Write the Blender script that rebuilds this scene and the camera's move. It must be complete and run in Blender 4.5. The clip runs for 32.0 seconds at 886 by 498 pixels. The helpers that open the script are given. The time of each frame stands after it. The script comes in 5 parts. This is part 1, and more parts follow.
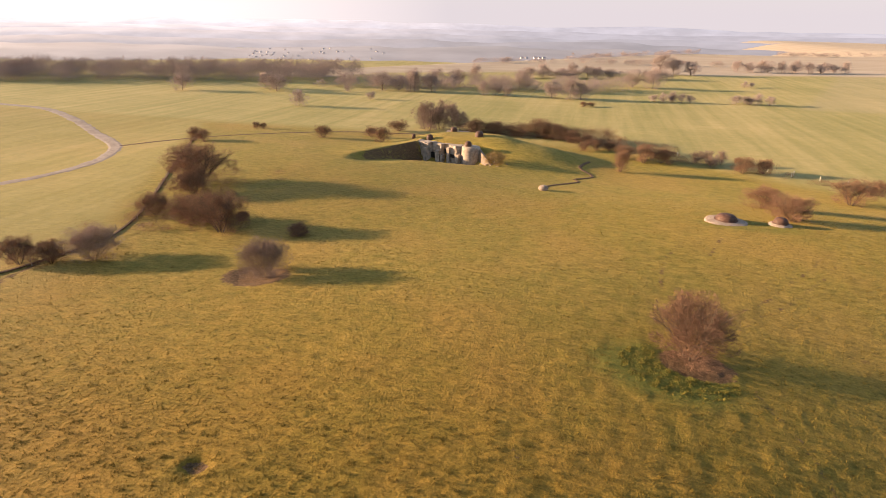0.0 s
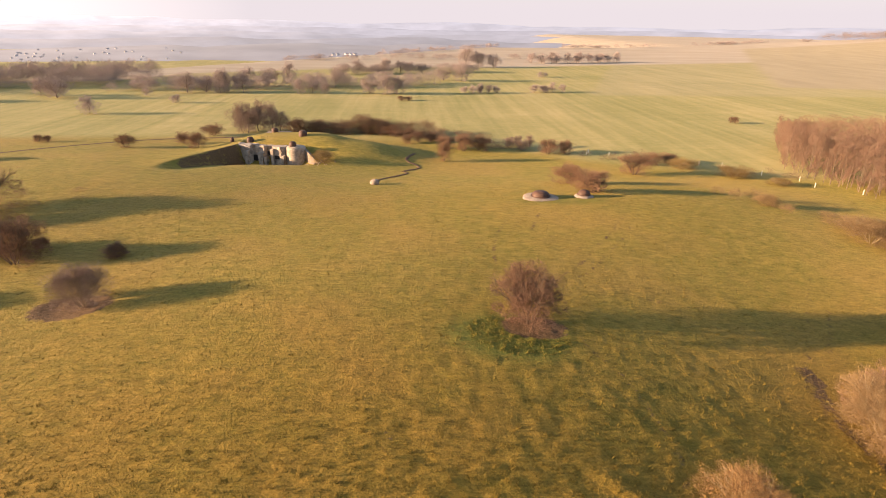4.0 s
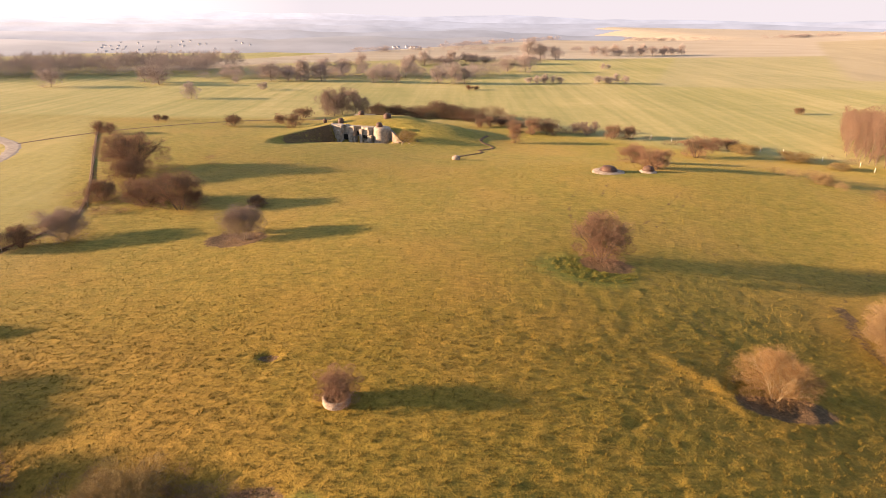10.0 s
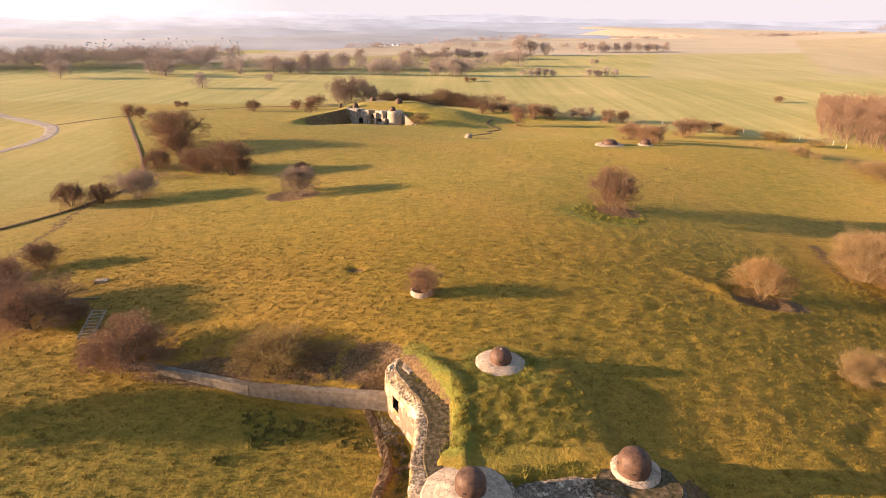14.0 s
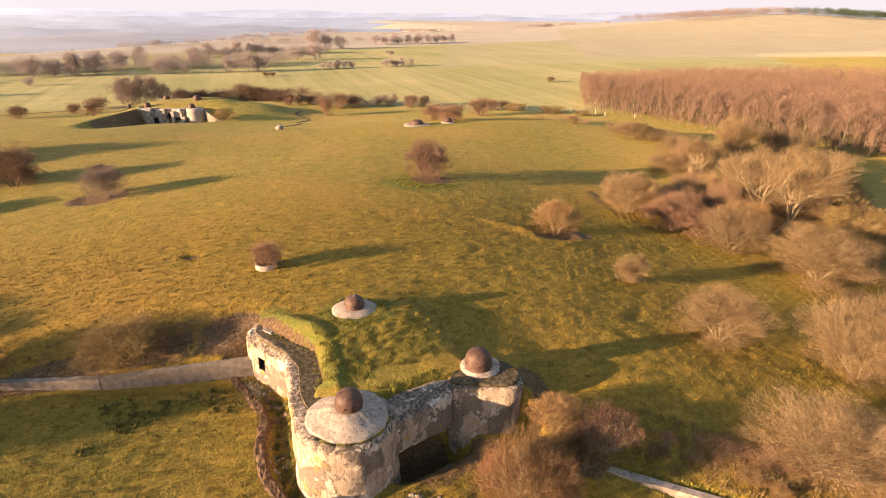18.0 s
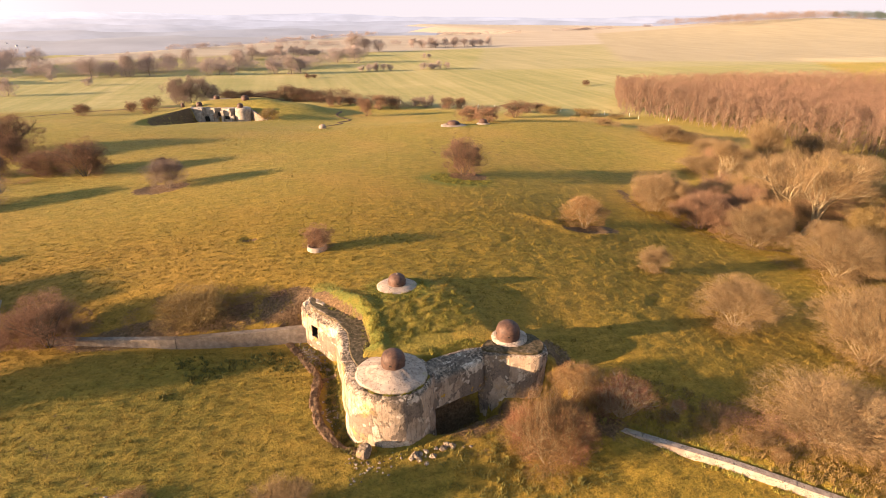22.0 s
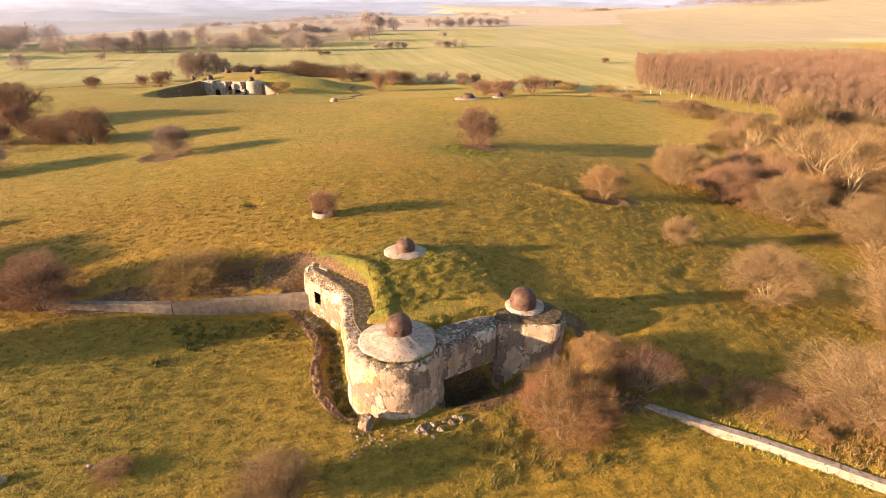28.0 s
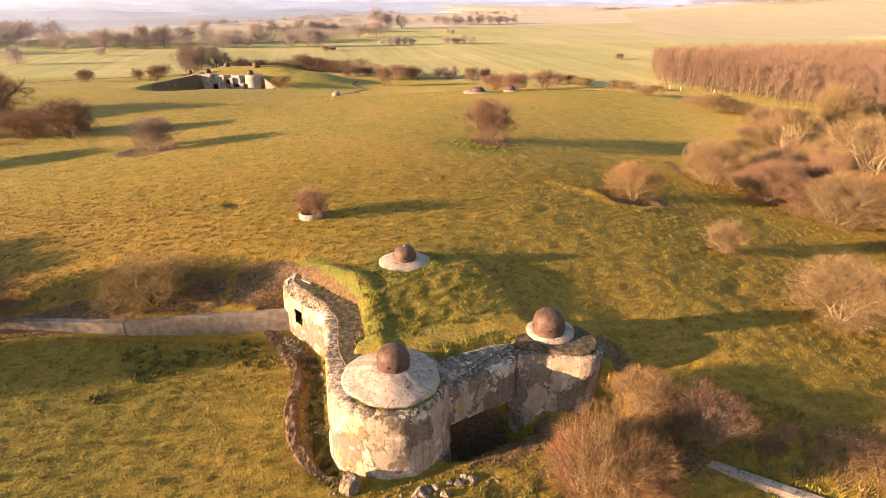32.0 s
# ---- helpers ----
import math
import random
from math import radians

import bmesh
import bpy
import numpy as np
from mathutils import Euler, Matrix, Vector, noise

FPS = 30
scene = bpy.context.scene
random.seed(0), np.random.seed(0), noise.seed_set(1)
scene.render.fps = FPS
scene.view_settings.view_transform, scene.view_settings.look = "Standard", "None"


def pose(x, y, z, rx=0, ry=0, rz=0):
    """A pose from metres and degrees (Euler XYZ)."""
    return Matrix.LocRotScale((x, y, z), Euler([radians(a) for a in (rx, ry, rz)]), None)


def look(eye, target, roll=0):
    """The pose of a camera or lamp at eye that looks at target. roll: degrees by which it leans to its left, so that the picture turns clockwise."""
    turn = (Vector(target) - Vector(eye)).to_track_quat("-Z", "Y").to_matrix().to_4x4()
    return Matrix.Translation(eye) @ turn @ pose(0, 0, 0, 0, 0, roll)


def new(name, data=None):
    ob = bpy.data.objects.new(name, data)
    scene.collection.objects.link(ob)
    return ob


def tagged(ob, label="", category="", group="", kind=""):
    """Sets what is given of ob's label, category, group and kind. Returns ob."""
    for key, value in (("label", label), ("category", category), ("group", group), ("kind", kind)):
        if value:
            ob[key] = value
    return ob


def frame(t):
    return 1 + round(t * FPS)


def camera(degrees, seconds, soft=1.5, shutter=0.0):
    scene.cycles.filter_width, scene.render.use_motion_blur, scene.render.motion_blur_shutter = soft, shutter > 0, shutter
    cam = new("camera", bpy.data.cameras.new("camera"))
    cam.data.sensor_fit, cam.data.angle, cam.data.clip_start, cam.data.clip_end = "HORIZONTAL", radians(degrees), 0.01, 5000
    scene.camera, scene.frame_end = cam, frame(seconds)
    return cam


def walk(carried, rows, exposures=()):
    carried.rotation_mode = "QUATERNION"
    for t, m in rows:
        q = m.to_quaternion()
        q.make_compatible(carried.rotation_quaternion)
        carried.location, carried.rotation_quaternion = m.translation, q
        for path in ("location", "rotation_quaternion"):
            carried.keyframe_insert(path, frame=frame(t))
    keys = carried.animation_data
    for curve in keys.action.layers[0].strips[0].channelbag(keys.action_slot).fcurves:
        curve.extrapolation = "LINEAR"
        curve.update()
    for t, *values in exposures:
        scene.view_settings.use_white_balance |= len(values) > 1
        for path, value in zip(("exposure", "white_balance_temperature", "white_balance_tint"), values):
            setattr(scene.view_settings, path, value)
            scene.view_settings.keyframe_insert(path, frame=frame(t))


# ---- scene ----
cam = camera(76.2, 32.0, soft=0.75)


PATH = [
    (0, (10.71, -6.81, 31.302), (10.257, -5.008, 30.562), 1.1),
    (0.5, (10.886, -6.818, 31.395), (10.531, -4.993, 30.657), 1.0),
    (1, (10.893, -6.908, 31.442), (10.743, -5.054, 30.707), 0.8),
    (1.5, (10.8, -6.999, 31.437), (10.864, -5.139, 30.704), 0.6),
    (2, (10.617, -7.051, 31.411), (10.883, -5.21, 30.677), 0.5),
    (2.5, (10.456, -7.2, 31.379), (10.695, -5.356, 30.643), 0.6),
    (3, (10.303, -7.423, 31.362), (10.497, -5.575, 30.623), 0.7),
    (3.5, (9.966, -7.914, 31.385), (10.122, -6.063, 30.643), 0.8),
    (5.5, (8.655, -11.783, 31.892), (8.713, -9.926, 31.151), 0.7),
    (6, (8.268, -13.049, 31.931), (8.309, -11.193, 31.185), 0.6),
    (6.5, (7.825, -14.476, 31.821), (7.84, -12.624, 31.066), 0.8),
    (7, (7.32, -15.866, 31.669), (7.318, -14.016, 30.909), 0.8),
    (7.5, (6.702, -17.415, 31.51), (6.689, -15.566, 30.747), 0.9),
    (8, (6.093, -19.083, 31.456), (6.07, -17.234, 30.695), 0.8),
    (8.5, (5.404, -20.818, 31.437), (5.372, -18.969, 30.678), 0.8),
    (9, (4.656, -22.634, 31.407), (4.616, -20.784, 30.648), 0.8),
    (9.5, (3.793, -24.432, 31.347), (3.746, -22.584, 30.583), 0.8),
    (10, (2.881, -26.292, 31.219), (2.827, -24.444, 30.455), 0.7),
    (10.5, (1.946, -28.179, 31.06), (1.884, -26.332, 30.296), 0.8),
    (11, (1.08, -30.115, 30.808), (1.011, -28.269, 30.042), 0.8),
    (11.5, (0.126, -32.174, 30.439), (0.051, -30.33, 29.67), 0.9),
    (12, (-0.908, -34.147, 30.031), (-0.986, -32.304, 29.26), 0.9),
    (12.5, (-1.942, -36.197, 29.632), (-2.027, -34.354, 28.86), 0.9),
    (13, (-3.022, -38.23, 29.233), (-3.101, -36.387, 28.462), 0.9),
    (13.5, (-4.096, -40.329, 28.855), (-4.149, -38.483, 28.085), 0.9),
    (14, (-5.167, -42.416, 28.503), (-5.17, -40.568, 27.738), 0.9),
    (14.5, (-6.074, -44.285, 28.2), (-6.03, -42.441, 27.427), 0.8),
    (16.5, (-7.858, -48.032, 27.327), (-7.593, -46.204, 26.56), 0.8),
    (17, (-8.0, -48.527, 27.194), (-7.521, -46.744, 26.424), 0.7),
    (17.5, (-8.038, -48.768, 27.022), (-7.416, -47.032, 26.247), 0.6),
    (18, (-8.021, -49.019, 27.049), (-7.411, -47.278, 26.277), 0.4),
    (18.5, (-8.087, -49.42, 27.188), (-7.513, -47.669, 26.408), 0.3),
    (19, (-8.224, -50.012, 27.3), (-7.675, -48.254, 26.52), 0.3),
    (19.5, (-8.418, -50.628, 27.301), (-7.889, -48.864, 26.52), 0.4),
    (20, (-8.74, -51.358, 27.32), (-8.221, -49.59, 26.542), 0.4),
    (20.5, (-9.158, -52.212, 27.352), (-8.644, -50.44, 26.581), 0.4),
    (21, (-9.622, -53.138, 27.406), (-9.116, -51.363, 26.637), 0.4),
    (21.5, (-10.054, -54.049, 27.495), (-9.552, -52.27, 26.732), 0.4),
    (22, (-10.383, -54.817, 27.468), (-9.878, -53.039, 26.705), 0.4),
    (22.5, (-10.609, -55.413, 27.26), (-10.108, -53.636, 26.492), 0.5),
    (23, (-10.828, -55.933, 26.881), (-10.332, -54.158, 26.104), 0.6),
    (23.5, (-10.987, -56.253, 26.513), (-10.498, -54.479, 25.729), 0.6),
    (24, (-11.042, -56.453, 26.246), (-10.557, -54.677, 25.462), 0.4),
    (24.5, (-10.988, -56.492, 26.016), (-10.517, -54.714, 25.231), 0.4),
    (25, (-10.885, -56.387, 25.926), (-10.422, -54.608, 25.138), 0.2),
    (25.5, (-10.77, -56.081, 25.812), (-10.318, -54.302, 25.016), 0.2),
    (27.5, (-9.76, -53.212, 24.394), (-9.309, -51.44, 23.583), 0.5),
    (28, (-9.428, -52.273, 24.075), (-8.974, -50.503, 23.261), 0.5),
    (28.5, (-9.068, -51.276, 23.757), (-8.621, -49.505, 22.941), 0.4),
    (29, (-8.763, -50.195, 23.495), (-8.32, -48.424, 22.678), 0.3),
    (29.5, (-8.42, -49.142, 23.242), (-7.984, -47.371, 22.423), 0.3),
    (30, (-8.122, -48.04, 22.936), (-7.689, -46.267, 22.117), 0.3),
    (30.5, (-7.86, -46.883, 22.465), (-7.427, -45.109, 21.648), 0.4),
    (31, (-7.597, -45.676, 21.848), (-7.167, -43.901, 21.034), 0.5),
    (31.5, (-7.364, -44.515, 21.254), (-6.945, -42.738, 20.437), 0.5),
    (32, (-7.134, -43.479, 20.858), (-6.705, -41.702, 20.045), 0.5),
]
walk(cam, [(t, look(eye, to, roll)) for t, eye, to, roll in PATH], [(0, 1.94), (4, 2.05), (9, 2.16), (20, 2.24), (28, 2.34), (32, 2.39)])

# ---- world, sun, exposure ----
SUN_AZ, SUN_EL = 264.5, 10.8          # compass degrees from +y clockwise, degrees above the horizon
world = bpy.data.worlds.new("world")
scene.world = world
world.use_nodes = True
wn = world.node_tree
sky = wn.nodes.new("ShaderNodeTexSky")
sky.sky_type = "NISHITA"
sky.sun_disc = False
sky.sun_elevation = radians(SUN_EL)
sky.sun_rotation = radians(SUN_AZ)
sky.altitude, sky.air_density, sky.dust_density, sky.ozone_density = 300, 1.0, 1.0, 1.0
back = wn.nodes["Background"]
back.inputs["Strength"].default_value = 0.085
# autumn haze: the sky pales evenly towards the whole horizon
coord = wn.nodes.new("ShaderNodeTexCoord")
split = wn.nodes.new("ShaderNodeSeparateXYZ")
wn.links.new(coord.outputs["Generated"], split.inputs[0])
low_sky = wn.nodes.new("ShaderNodeMapRange")
low_sky.inputs["From Min"].default_value, low_sky.inputs["From Max"].default_value = 0.65, 0.02
low_sky.inputs["To Min"].default_value, low_sky.inputs["To Max"].default_value = 0.0, 1.0
wn.links.new(split.outputs[2], low_sky.inputs["Value"])
veil = wn.nodes.new("ShaderNodeMix")
veil.data_type = "RGBA"
toward = wn.nodes.new("ShaderNodeVectorMath")
toward.operation = "DOT_PRODUCT"
toward.inputs[1].default_value = (math.sin(radians(SUN_AZ)), math.cos(radians(SUN_AZ)), 0)
wn.links.new(coord.outputs["Generated"], toward.inputs[0])
glare = wn.nodes.new("ShaderNodeMapRange")
glare.inputs["From Min"].default_value, glare.inputs["From Max"].default_value = 0.15, 0.95
wn.links.new(toward.outputs["Value"], glare.inputs["Value"])
haze = wn.nodes.new("ShaderNodeMix")
haze.data_type = "RGBA"
haze.inputs[6].default_value = (2.45, 2.18, 2.27, 1)
haze.inputs[7].default_value = (5.4, 4.5, 4.2, 1)
wn.links.new(glare.outputs[0], haze.inputs[0])
wn.links.new(haze.outputs[2], veil.inputs[7])
wn.links.new(low_sky.outputs[0], veil.inputs[0])
wn.links.new(sky.outputs[0], veil.inputs[6])
wn.links.new(veil.outputs[2], back.inputs["Color"])

sun_data = bpy.data.lights.new("sun", "SUN")
sun_data.energy, sun_data.angle, sun_data.color = 5.0, radians(0.6), (1.0, 0.67, 0.405)
sun = new("sun", sun_data)
sun_way = Vector((math.sin(radians(SUN_AZ)) * math.cos(radians(SUN_EL)),
                  math.cos(radians(SUN_AZ)) * math.cos(radians(SUN_EL)), math.sin(radians(SUN_EL))))
sun.matrix_world = look(sun_way * 100, (0, 0, 0))

# ---- materials ----


class Nodes:
    """A small writer of node materials."""

    def __init__(self, name, rough=0.85, metal=0.0):
        self.mat = bpy.data.materials.new(name)
        self.mat.use_nodes = True
        self.tree = self.mat.node_tree
        self.bsdf = self.tree.nodes["Principled BSDF"]
        self.bsdf.inputs["Roughness"].default_value = rough
        self.bsdf.inputs["Metallic"].default_value = metal
        self.bsdf.inputs["Specular IOR Level"].default_value = 0.2
        self.where = self.tree.nodes.new("ShaderNodeNewGeometry").outputs["Position"]

    def link(self, a, b):
        self.tree.links.new(a, b)

    def local(self):
        self.where = self.tree.nodes.new("ShaderNodeTexCoord").outputs["Object"]

    def noise(self, scale, detail=4.0, rough=0.6, stretch=None, turn=0.0):
        n = self.tree.nodes.new("ShaderNodeTexNoise")
        n.inputs["Scale"].default_value = scale
        n.inputs["Detail"].default_value = detail
        n.inputs["Roughness"].default_value = rough
        src = self.where
        if stretch:
            m = self.tree.nodes.new("ShaderNodeMapping")
            m.inputs["Scale"].default_value = stretch
            m.inputs["Rotation"].default_value = (0, 0, turn)
            self.link(src, m.inputs["Vector"])
            src = m.outputs[0]
        self.link(src, n.inputs["Vector"])
        return n.outputs["Fac"]

    def ramp(self, fac, *stops):
        r = self.tree.nodes.new("ShaderNodeValToRGB")
        e = r.color_ramp.elements
        while len(e) < len(stops):
            e.new(0.5)
        for k, (p, c) in zip(e, stops):
            k.position = p
            k.color = (*c, 1) if len(c) == 3 else c
        self.link(fac, r.inputs[0])
        return r.outputs[0]

    def mask(self, fac, lo, hi):
        m = self.tree.nodes.new("ShaderNodeMapRange")
        m.inputs["From Min"].default_value, m.inputs["From Max"].default_value = lo, hi
        self.link(fac, m.inputs["Value"])
        return m.outputs[0]

    def math(self, op, a, b=0.5):
        m = self.tree.nodes.new("ShaderNodeMath")
        m.operation = op
        for k, v in enumerate((a, b)):
            if isinstance(v, (int, float)):
                m.inputs[k].default_value = v
            else:
                self.link(v, m.inputs[k])
        return m.outputs[0]

    def mix(self, fac, a, b, kind="MIX"):
        m = self.tree.nodes.new("ShaderNodeMix")
        m.data_type, m.blend_type = "RGBA", kind
        for slot, v in ((0, fac), (6, a), (7, b)):
            if isinstance(v, (int, float)):
                m.inputs[slot].default_value = v
            elif isinstance(v, tuple):
                m.inputs[slot].default_value = (*v, 1)
            else:
                self.link(v, m.inputs[slot])
        return m.outputs[2]

    def attribute(self, name):
        a = self.tree.nodes.new("ShaderNodeAttribute")
        a.attribute_name = name
        return a.outputs["Fac"]

    def random(self, island=False):
        if island:
            return self.tree.nodes["Geometry"].outputs["Random Per Island"]
        return self.tree.nodes.new("ShaderNodeObjectInfo").outputs["Random"]

    def upright(self):
        """How far the surface faces up, by its normal."""
        s = self.tree.nodes.new("ShaderNodeSeparateXYZ")
        self.link(self.tree.nodes["Geometry"].outputs["Normal"], s.inputs[0])
        return s.outputs[2]

    def bump(self, height, strength, distance):
        b = self.tree.nodes.new("ShaderNodeBump")
        b.inputs["Strength"].default_value = strength
        b.inputs["Distance"].default_value = distance
        self.link(height, b.inputs["Height"])
        self.link(b.outputs[0], self.bsdf.inputs["Normal"])

    def done(self, colour):
        self.link(colour, self.bsdf.inputs["Base Color"])
        return self.mat


def ground_material():
    n = Nodes("pasture", 0.95)
    big, mid, fine = n.noise(0.035, 5), n.noise(0.5, 7, 0.75), n.noise(3.4, 7, 0.85)
    fine = n.math("ADD", n.math("MULTIPLY", fine, 0.58), n.math("MULTIPLY", n.noise(0.9, 6, 0.8, (0.5, 1.7, 1), 0.6), 0.42))
    col = n.ramp(fine, (0.37, (0.105, 0.085, 0.016)), (0.49, (0.255, 0.193, 0.041)), (0.63, (0.390, 0.283, 0.072)))
    col = n.mix(n.mask(mid, 0.42, 0.62), col, n.ramp(fine, (0.38, (0.092, 0.085, 0.014)), (0.62, (0.310, 0.245, 0.050))))
    col = n.mix(n.math("MULTIPLY", n.mask(big, 0.45, 0.62), 0.7), col, n.ramp(fine, (0.36, (0.17, 0.118, 0.028)), (0.64, (0.43, 0.282, 0.076))))
    # near ground painted darker and warmer, for shade between blades and less haze
    col = n.mix(n.math("MULTIPLY", n.attribute("near_shade"), 0.9), col, n.mix(1.0, col, (0.93, 0.77, 0.47), "MULTIPLY"))
    # sown meadow beyond the hedge, golden stubble behind it
    stripe = n.math("ADD", n.math("MULTIPLY", n.noise(0.012, 4, 0.5, (1.6, 1.0, 1)), 0.6), n.math("MULTIPLY", n.noise(0.05, 5, 0.65, (0.5, 2.2, 1)), 0.4))
    meadow = n.ramp(stripe, (0.3, (0.245, 0.23, 0.078)), (0.55, (0.325, 0.283, 0.110)), (0.75, (0.42, 0.338, 0.152)))
    lines = n.math("ADD", n.math("MULTIPLY", n.noise(0.22, 3, 0.6, (1.0, 0.045, 1)), 0.6), n.math("MULTIPLY", n.noise(0.4, 5, 0.7), 0.4))
    meadow = n.mix(n.mask(lines, 0.36, 0.62), n.mix(1.0, meadow, (0.80, 0.83, 0.76), "MULTIPLY"), n.mix(1.0, meadow, (1.14, 1.08, 1.16), "MULTIPLY"))
    col = n.mix(n.attribute("meadow"), col, meadow)
    stubble = n.ramp(n.noise(0.015, 4, 0.5, (0.6, 3.0, 1)), (0.3, (0.33, 0.27, 0.195)), (0.7, (0.41, 0.34, 0.255)))
    col = n.mix(n.attribute("stubble"), col, stubble)
    fallow = n.ramp(n.noise(0.03, 4, 0.6, (2.0, 0.5, 1)), (0.3, (0.30, 0.245, 0.15)), (0.7, (0.37, 0.30, 0.185)))
    col = n.mix(n.attribute("fallow"), col, fallow)
    lush = n.ramp(fine, (0.34, (0.075, 0.085, 0.014)), (0.64, (0.20, 0.185, 0.034)))
    col = n.mix(n.math("MULTIPLY", n.attribute("lush"), n.mask(mid, 0.2, 0.5)), col, lush)
    soil = n.ramp(n.noise(3.2, 7, 0.8), (0.32, (0.045, 0.027, 0.012)), (0.5, (0.125, 0.074, 0.036)), (0.7, (0.25, 0.16, 0.085)))
    edge = n.math("ADD", n.attribute("soil"), n.math("MULTIPLY", n.math("SUBTRACT", n.noise(1.0, 6, 0.75), 0.5), 1.5))
    col = n.mix(n.mask(edge, 0.35, 0.6), col, soil)
    rough_h = n.math("ADD", n.math("MULTIPLY", mid, 0.2), n.math("MULTIPLY", n.noise(2.5, 5, 0.7), 0.9))
    n.bump(rough_h, 0.9, 0.27)
    # the rough sward scatters light back more than the sown fields do
    n.link(n.math("SUBTRACT", 0.30, n.math("MULTIPLY", n.attribute("meadow"), 0.2)), n.bsdf.inputs["Diffuse Roughness"])
    return n.done(col)


def plain(name, stops, scale=3.0, rough=0.85, metal=0.0, bump=0.3, dist=0.03, local=False):
    n = Nodes(name, rough, metal)
    if local:
        n.local()
    f = n.noise(scale, 6, 0.65)
    col = n.ramp(f, *stops)
    col = n.mix(n.mask(n.noise(scale * 0.18, 3), 0.35, 0.7), col, n.mix(1.0, col, (0.78, 0.76, 0.74), "MULTIPLY"))
    n.bump(f, bump, dist)
    return n.done(col)


def foliage(name, dark, light, spread=0.5):
    n = Nodes(name, 0.9)
    t = n.math("ADD", n.math("MULTIPLY", n.random(True), 0.7), n.math("MULTIPLY", n.random(), 0.3))
    col = n.ramp(t, (0.1, dark), (0.1 + spread, tuple((a + b) / 2 for a, b in zip(dark, light))), (0.95, light))
    return n.done(col)


def concrete_material():
    n = Nodes("old_concrete", 0.9)
    f, g = n.noise(1.3, 8, 0.7), n.noise(6.0, 5, 0.7)
    col = n.ramp(f, (0.3, (0.23, 0.162, 0.108)), (0.5, (0.36, 0.268, 0.19)), (0.68, (0.45, 0.352, 0.262)))
    # coats of grey render with crisp edges, bare lime where they fell off
    coat = n.noise(0.62, 8, 0.62, (1, 1, 0.6))
    grey = n.mix(n.mask(g, 0.35, 0.65), (0.115, 0.085, 0.064), (0.205, 0.157, 0.118))
    col = n.mix(n.math("MULTIPLY", n.mask(coat, 0.505, 0.52), 0.9), col, grey)
    scab = n.noise(0.62, 9, 0.62)
    col = n.mix(n.math("MULTIPLY", n.mask(scab, 0.565, 0.58), 0.9), col, (0.58, 0.475, 0.365))
    chip = n.noise(2.4, 6, 0.7)
    col = n.mix(n.math("MULTIPLY", n.mask(chip, 0.66, 0.68), 0.8), col, (0.58, 0.49, 0.39))
    # rain streaks
    streak = n.noise(1.1, 5, 0.7, (2.2, 2.2, 0.16))
    col = n.mix(n.math("MULTIPLY", n.mask(streak, 0.50, 0.66), 0.6), col, (0.10, 0.072, 0.05))
    # ochre lichen on the weather side
    s = n.tree.nodes.new("ShaderNodeSeparateXYZ")
    n.link(n.tree.nodes["Geometry"].outputs["Normal"], s.inputs[0])
    west = n.mask(s.outputs[0], 0.1, -0.75)
    lich = n.noise(0.5, 7, 0.62)
    col = n.mix(n.math("MULTIPLY", n.math("MULTIPLY", n.mask(lich, 0.55, 0.64), n.mask(g, 0.35, 0.6)), n.math("MULTIPLY", west, 0.8)), col, (0.47, 0.255, 0.035))
    spot_l = n.noise(0.9, 6, 0.6)
    col = n.mix(n.math("MULTIPLY", n.mask(spot_l, 0.66, 0.69), n.mask(g, 0.35, 0.5)), col, (0.42, 0.24, 0.03))
    # crusts of black and white lichen on the ledges
    up = n.mask(n.upright(), 0.12, 0.5)
    crust, patch = n.noise(3.6, 8, 0.8), n.mask(n.noise(0.45, 5, 0.7), 0.42, 0.58)
    col = n.mix(n.math("MULTIPLY", n.math("MULTIPLY", n.mask(crust, 0.49, 0.53), up), n.math("ADD", n.math("MULTIPLY", patch, 0.6), 0.38)), col, (0.055, 0.043, 0.030))
    col = n.mix(n.math("MULTIPLY", n.math("MULTIPLY", n.mask(crust, 0.42, 0.38), up), 0.7), col, (0.55, 0.47, 0.385))
    moss = n.noise(2.6, 7, 0.78)
    col = n.mix(n.math("MULTIPLY", n.mask(moss, 0.56, 0.60), 0.65), col, (0.045, 0.036, 0.026))
    n.bump(n.math("ADD", n.math("ADD", f, n.math("ADD", n.mask(scab, 0.60, 0.585), n.mask(coat, 0.505, 0.52))), n.math("MULTIPLY", g, 0.5)), 0.8, 0.12)
    return n.done(col)


M_GROUND = ground_material()
M_CONCRETE = concrete_material()


def pale_material():
    """Weathered pale concrete, cracked and blotched."""
    n = Nodes("pale_concrete", 0.9)
    f = n.noise(1.6, 7, 0.7)
    col = n.ramp(f, (0.3, (0.17, 0.125, 0.095)), (0.5, (0.30, 0.235, 0.185)), (0.72, (0.40, 0.322, 0.255)))
    blot = n.noise(3.4, 6, 0.75)
    col = n.mix(n.math("MULTIPLY", n.mask(blot, 0.56, 0.62), 0.8), col, (0.075, 0.06, 0.045))
    col = n.mix(n.math("MULTIPLY", n.mask(n.noise(0.8, 6, 0.7), 0.58, 0.66), 0.5), col, (0.17, 0.15, 0.06))
    v = n.tree.nodes.new("ShaderNodeTexVoronoi")
    v.feature = "DISTANCE_TO_EDGE"
    v.inputs["Scale"].default_value = 0.55
    m = n.tree.nodes.new("ShaderNodeVectorMath")
    nz = n.tree.nodes.new("ShaderNodeTexNoise")
    nz.inputs["Scale"].default_value = 1.5
    n.link(n.where, nz.inputs["Vector"])
    n.link(n.where, m.inputs[0])
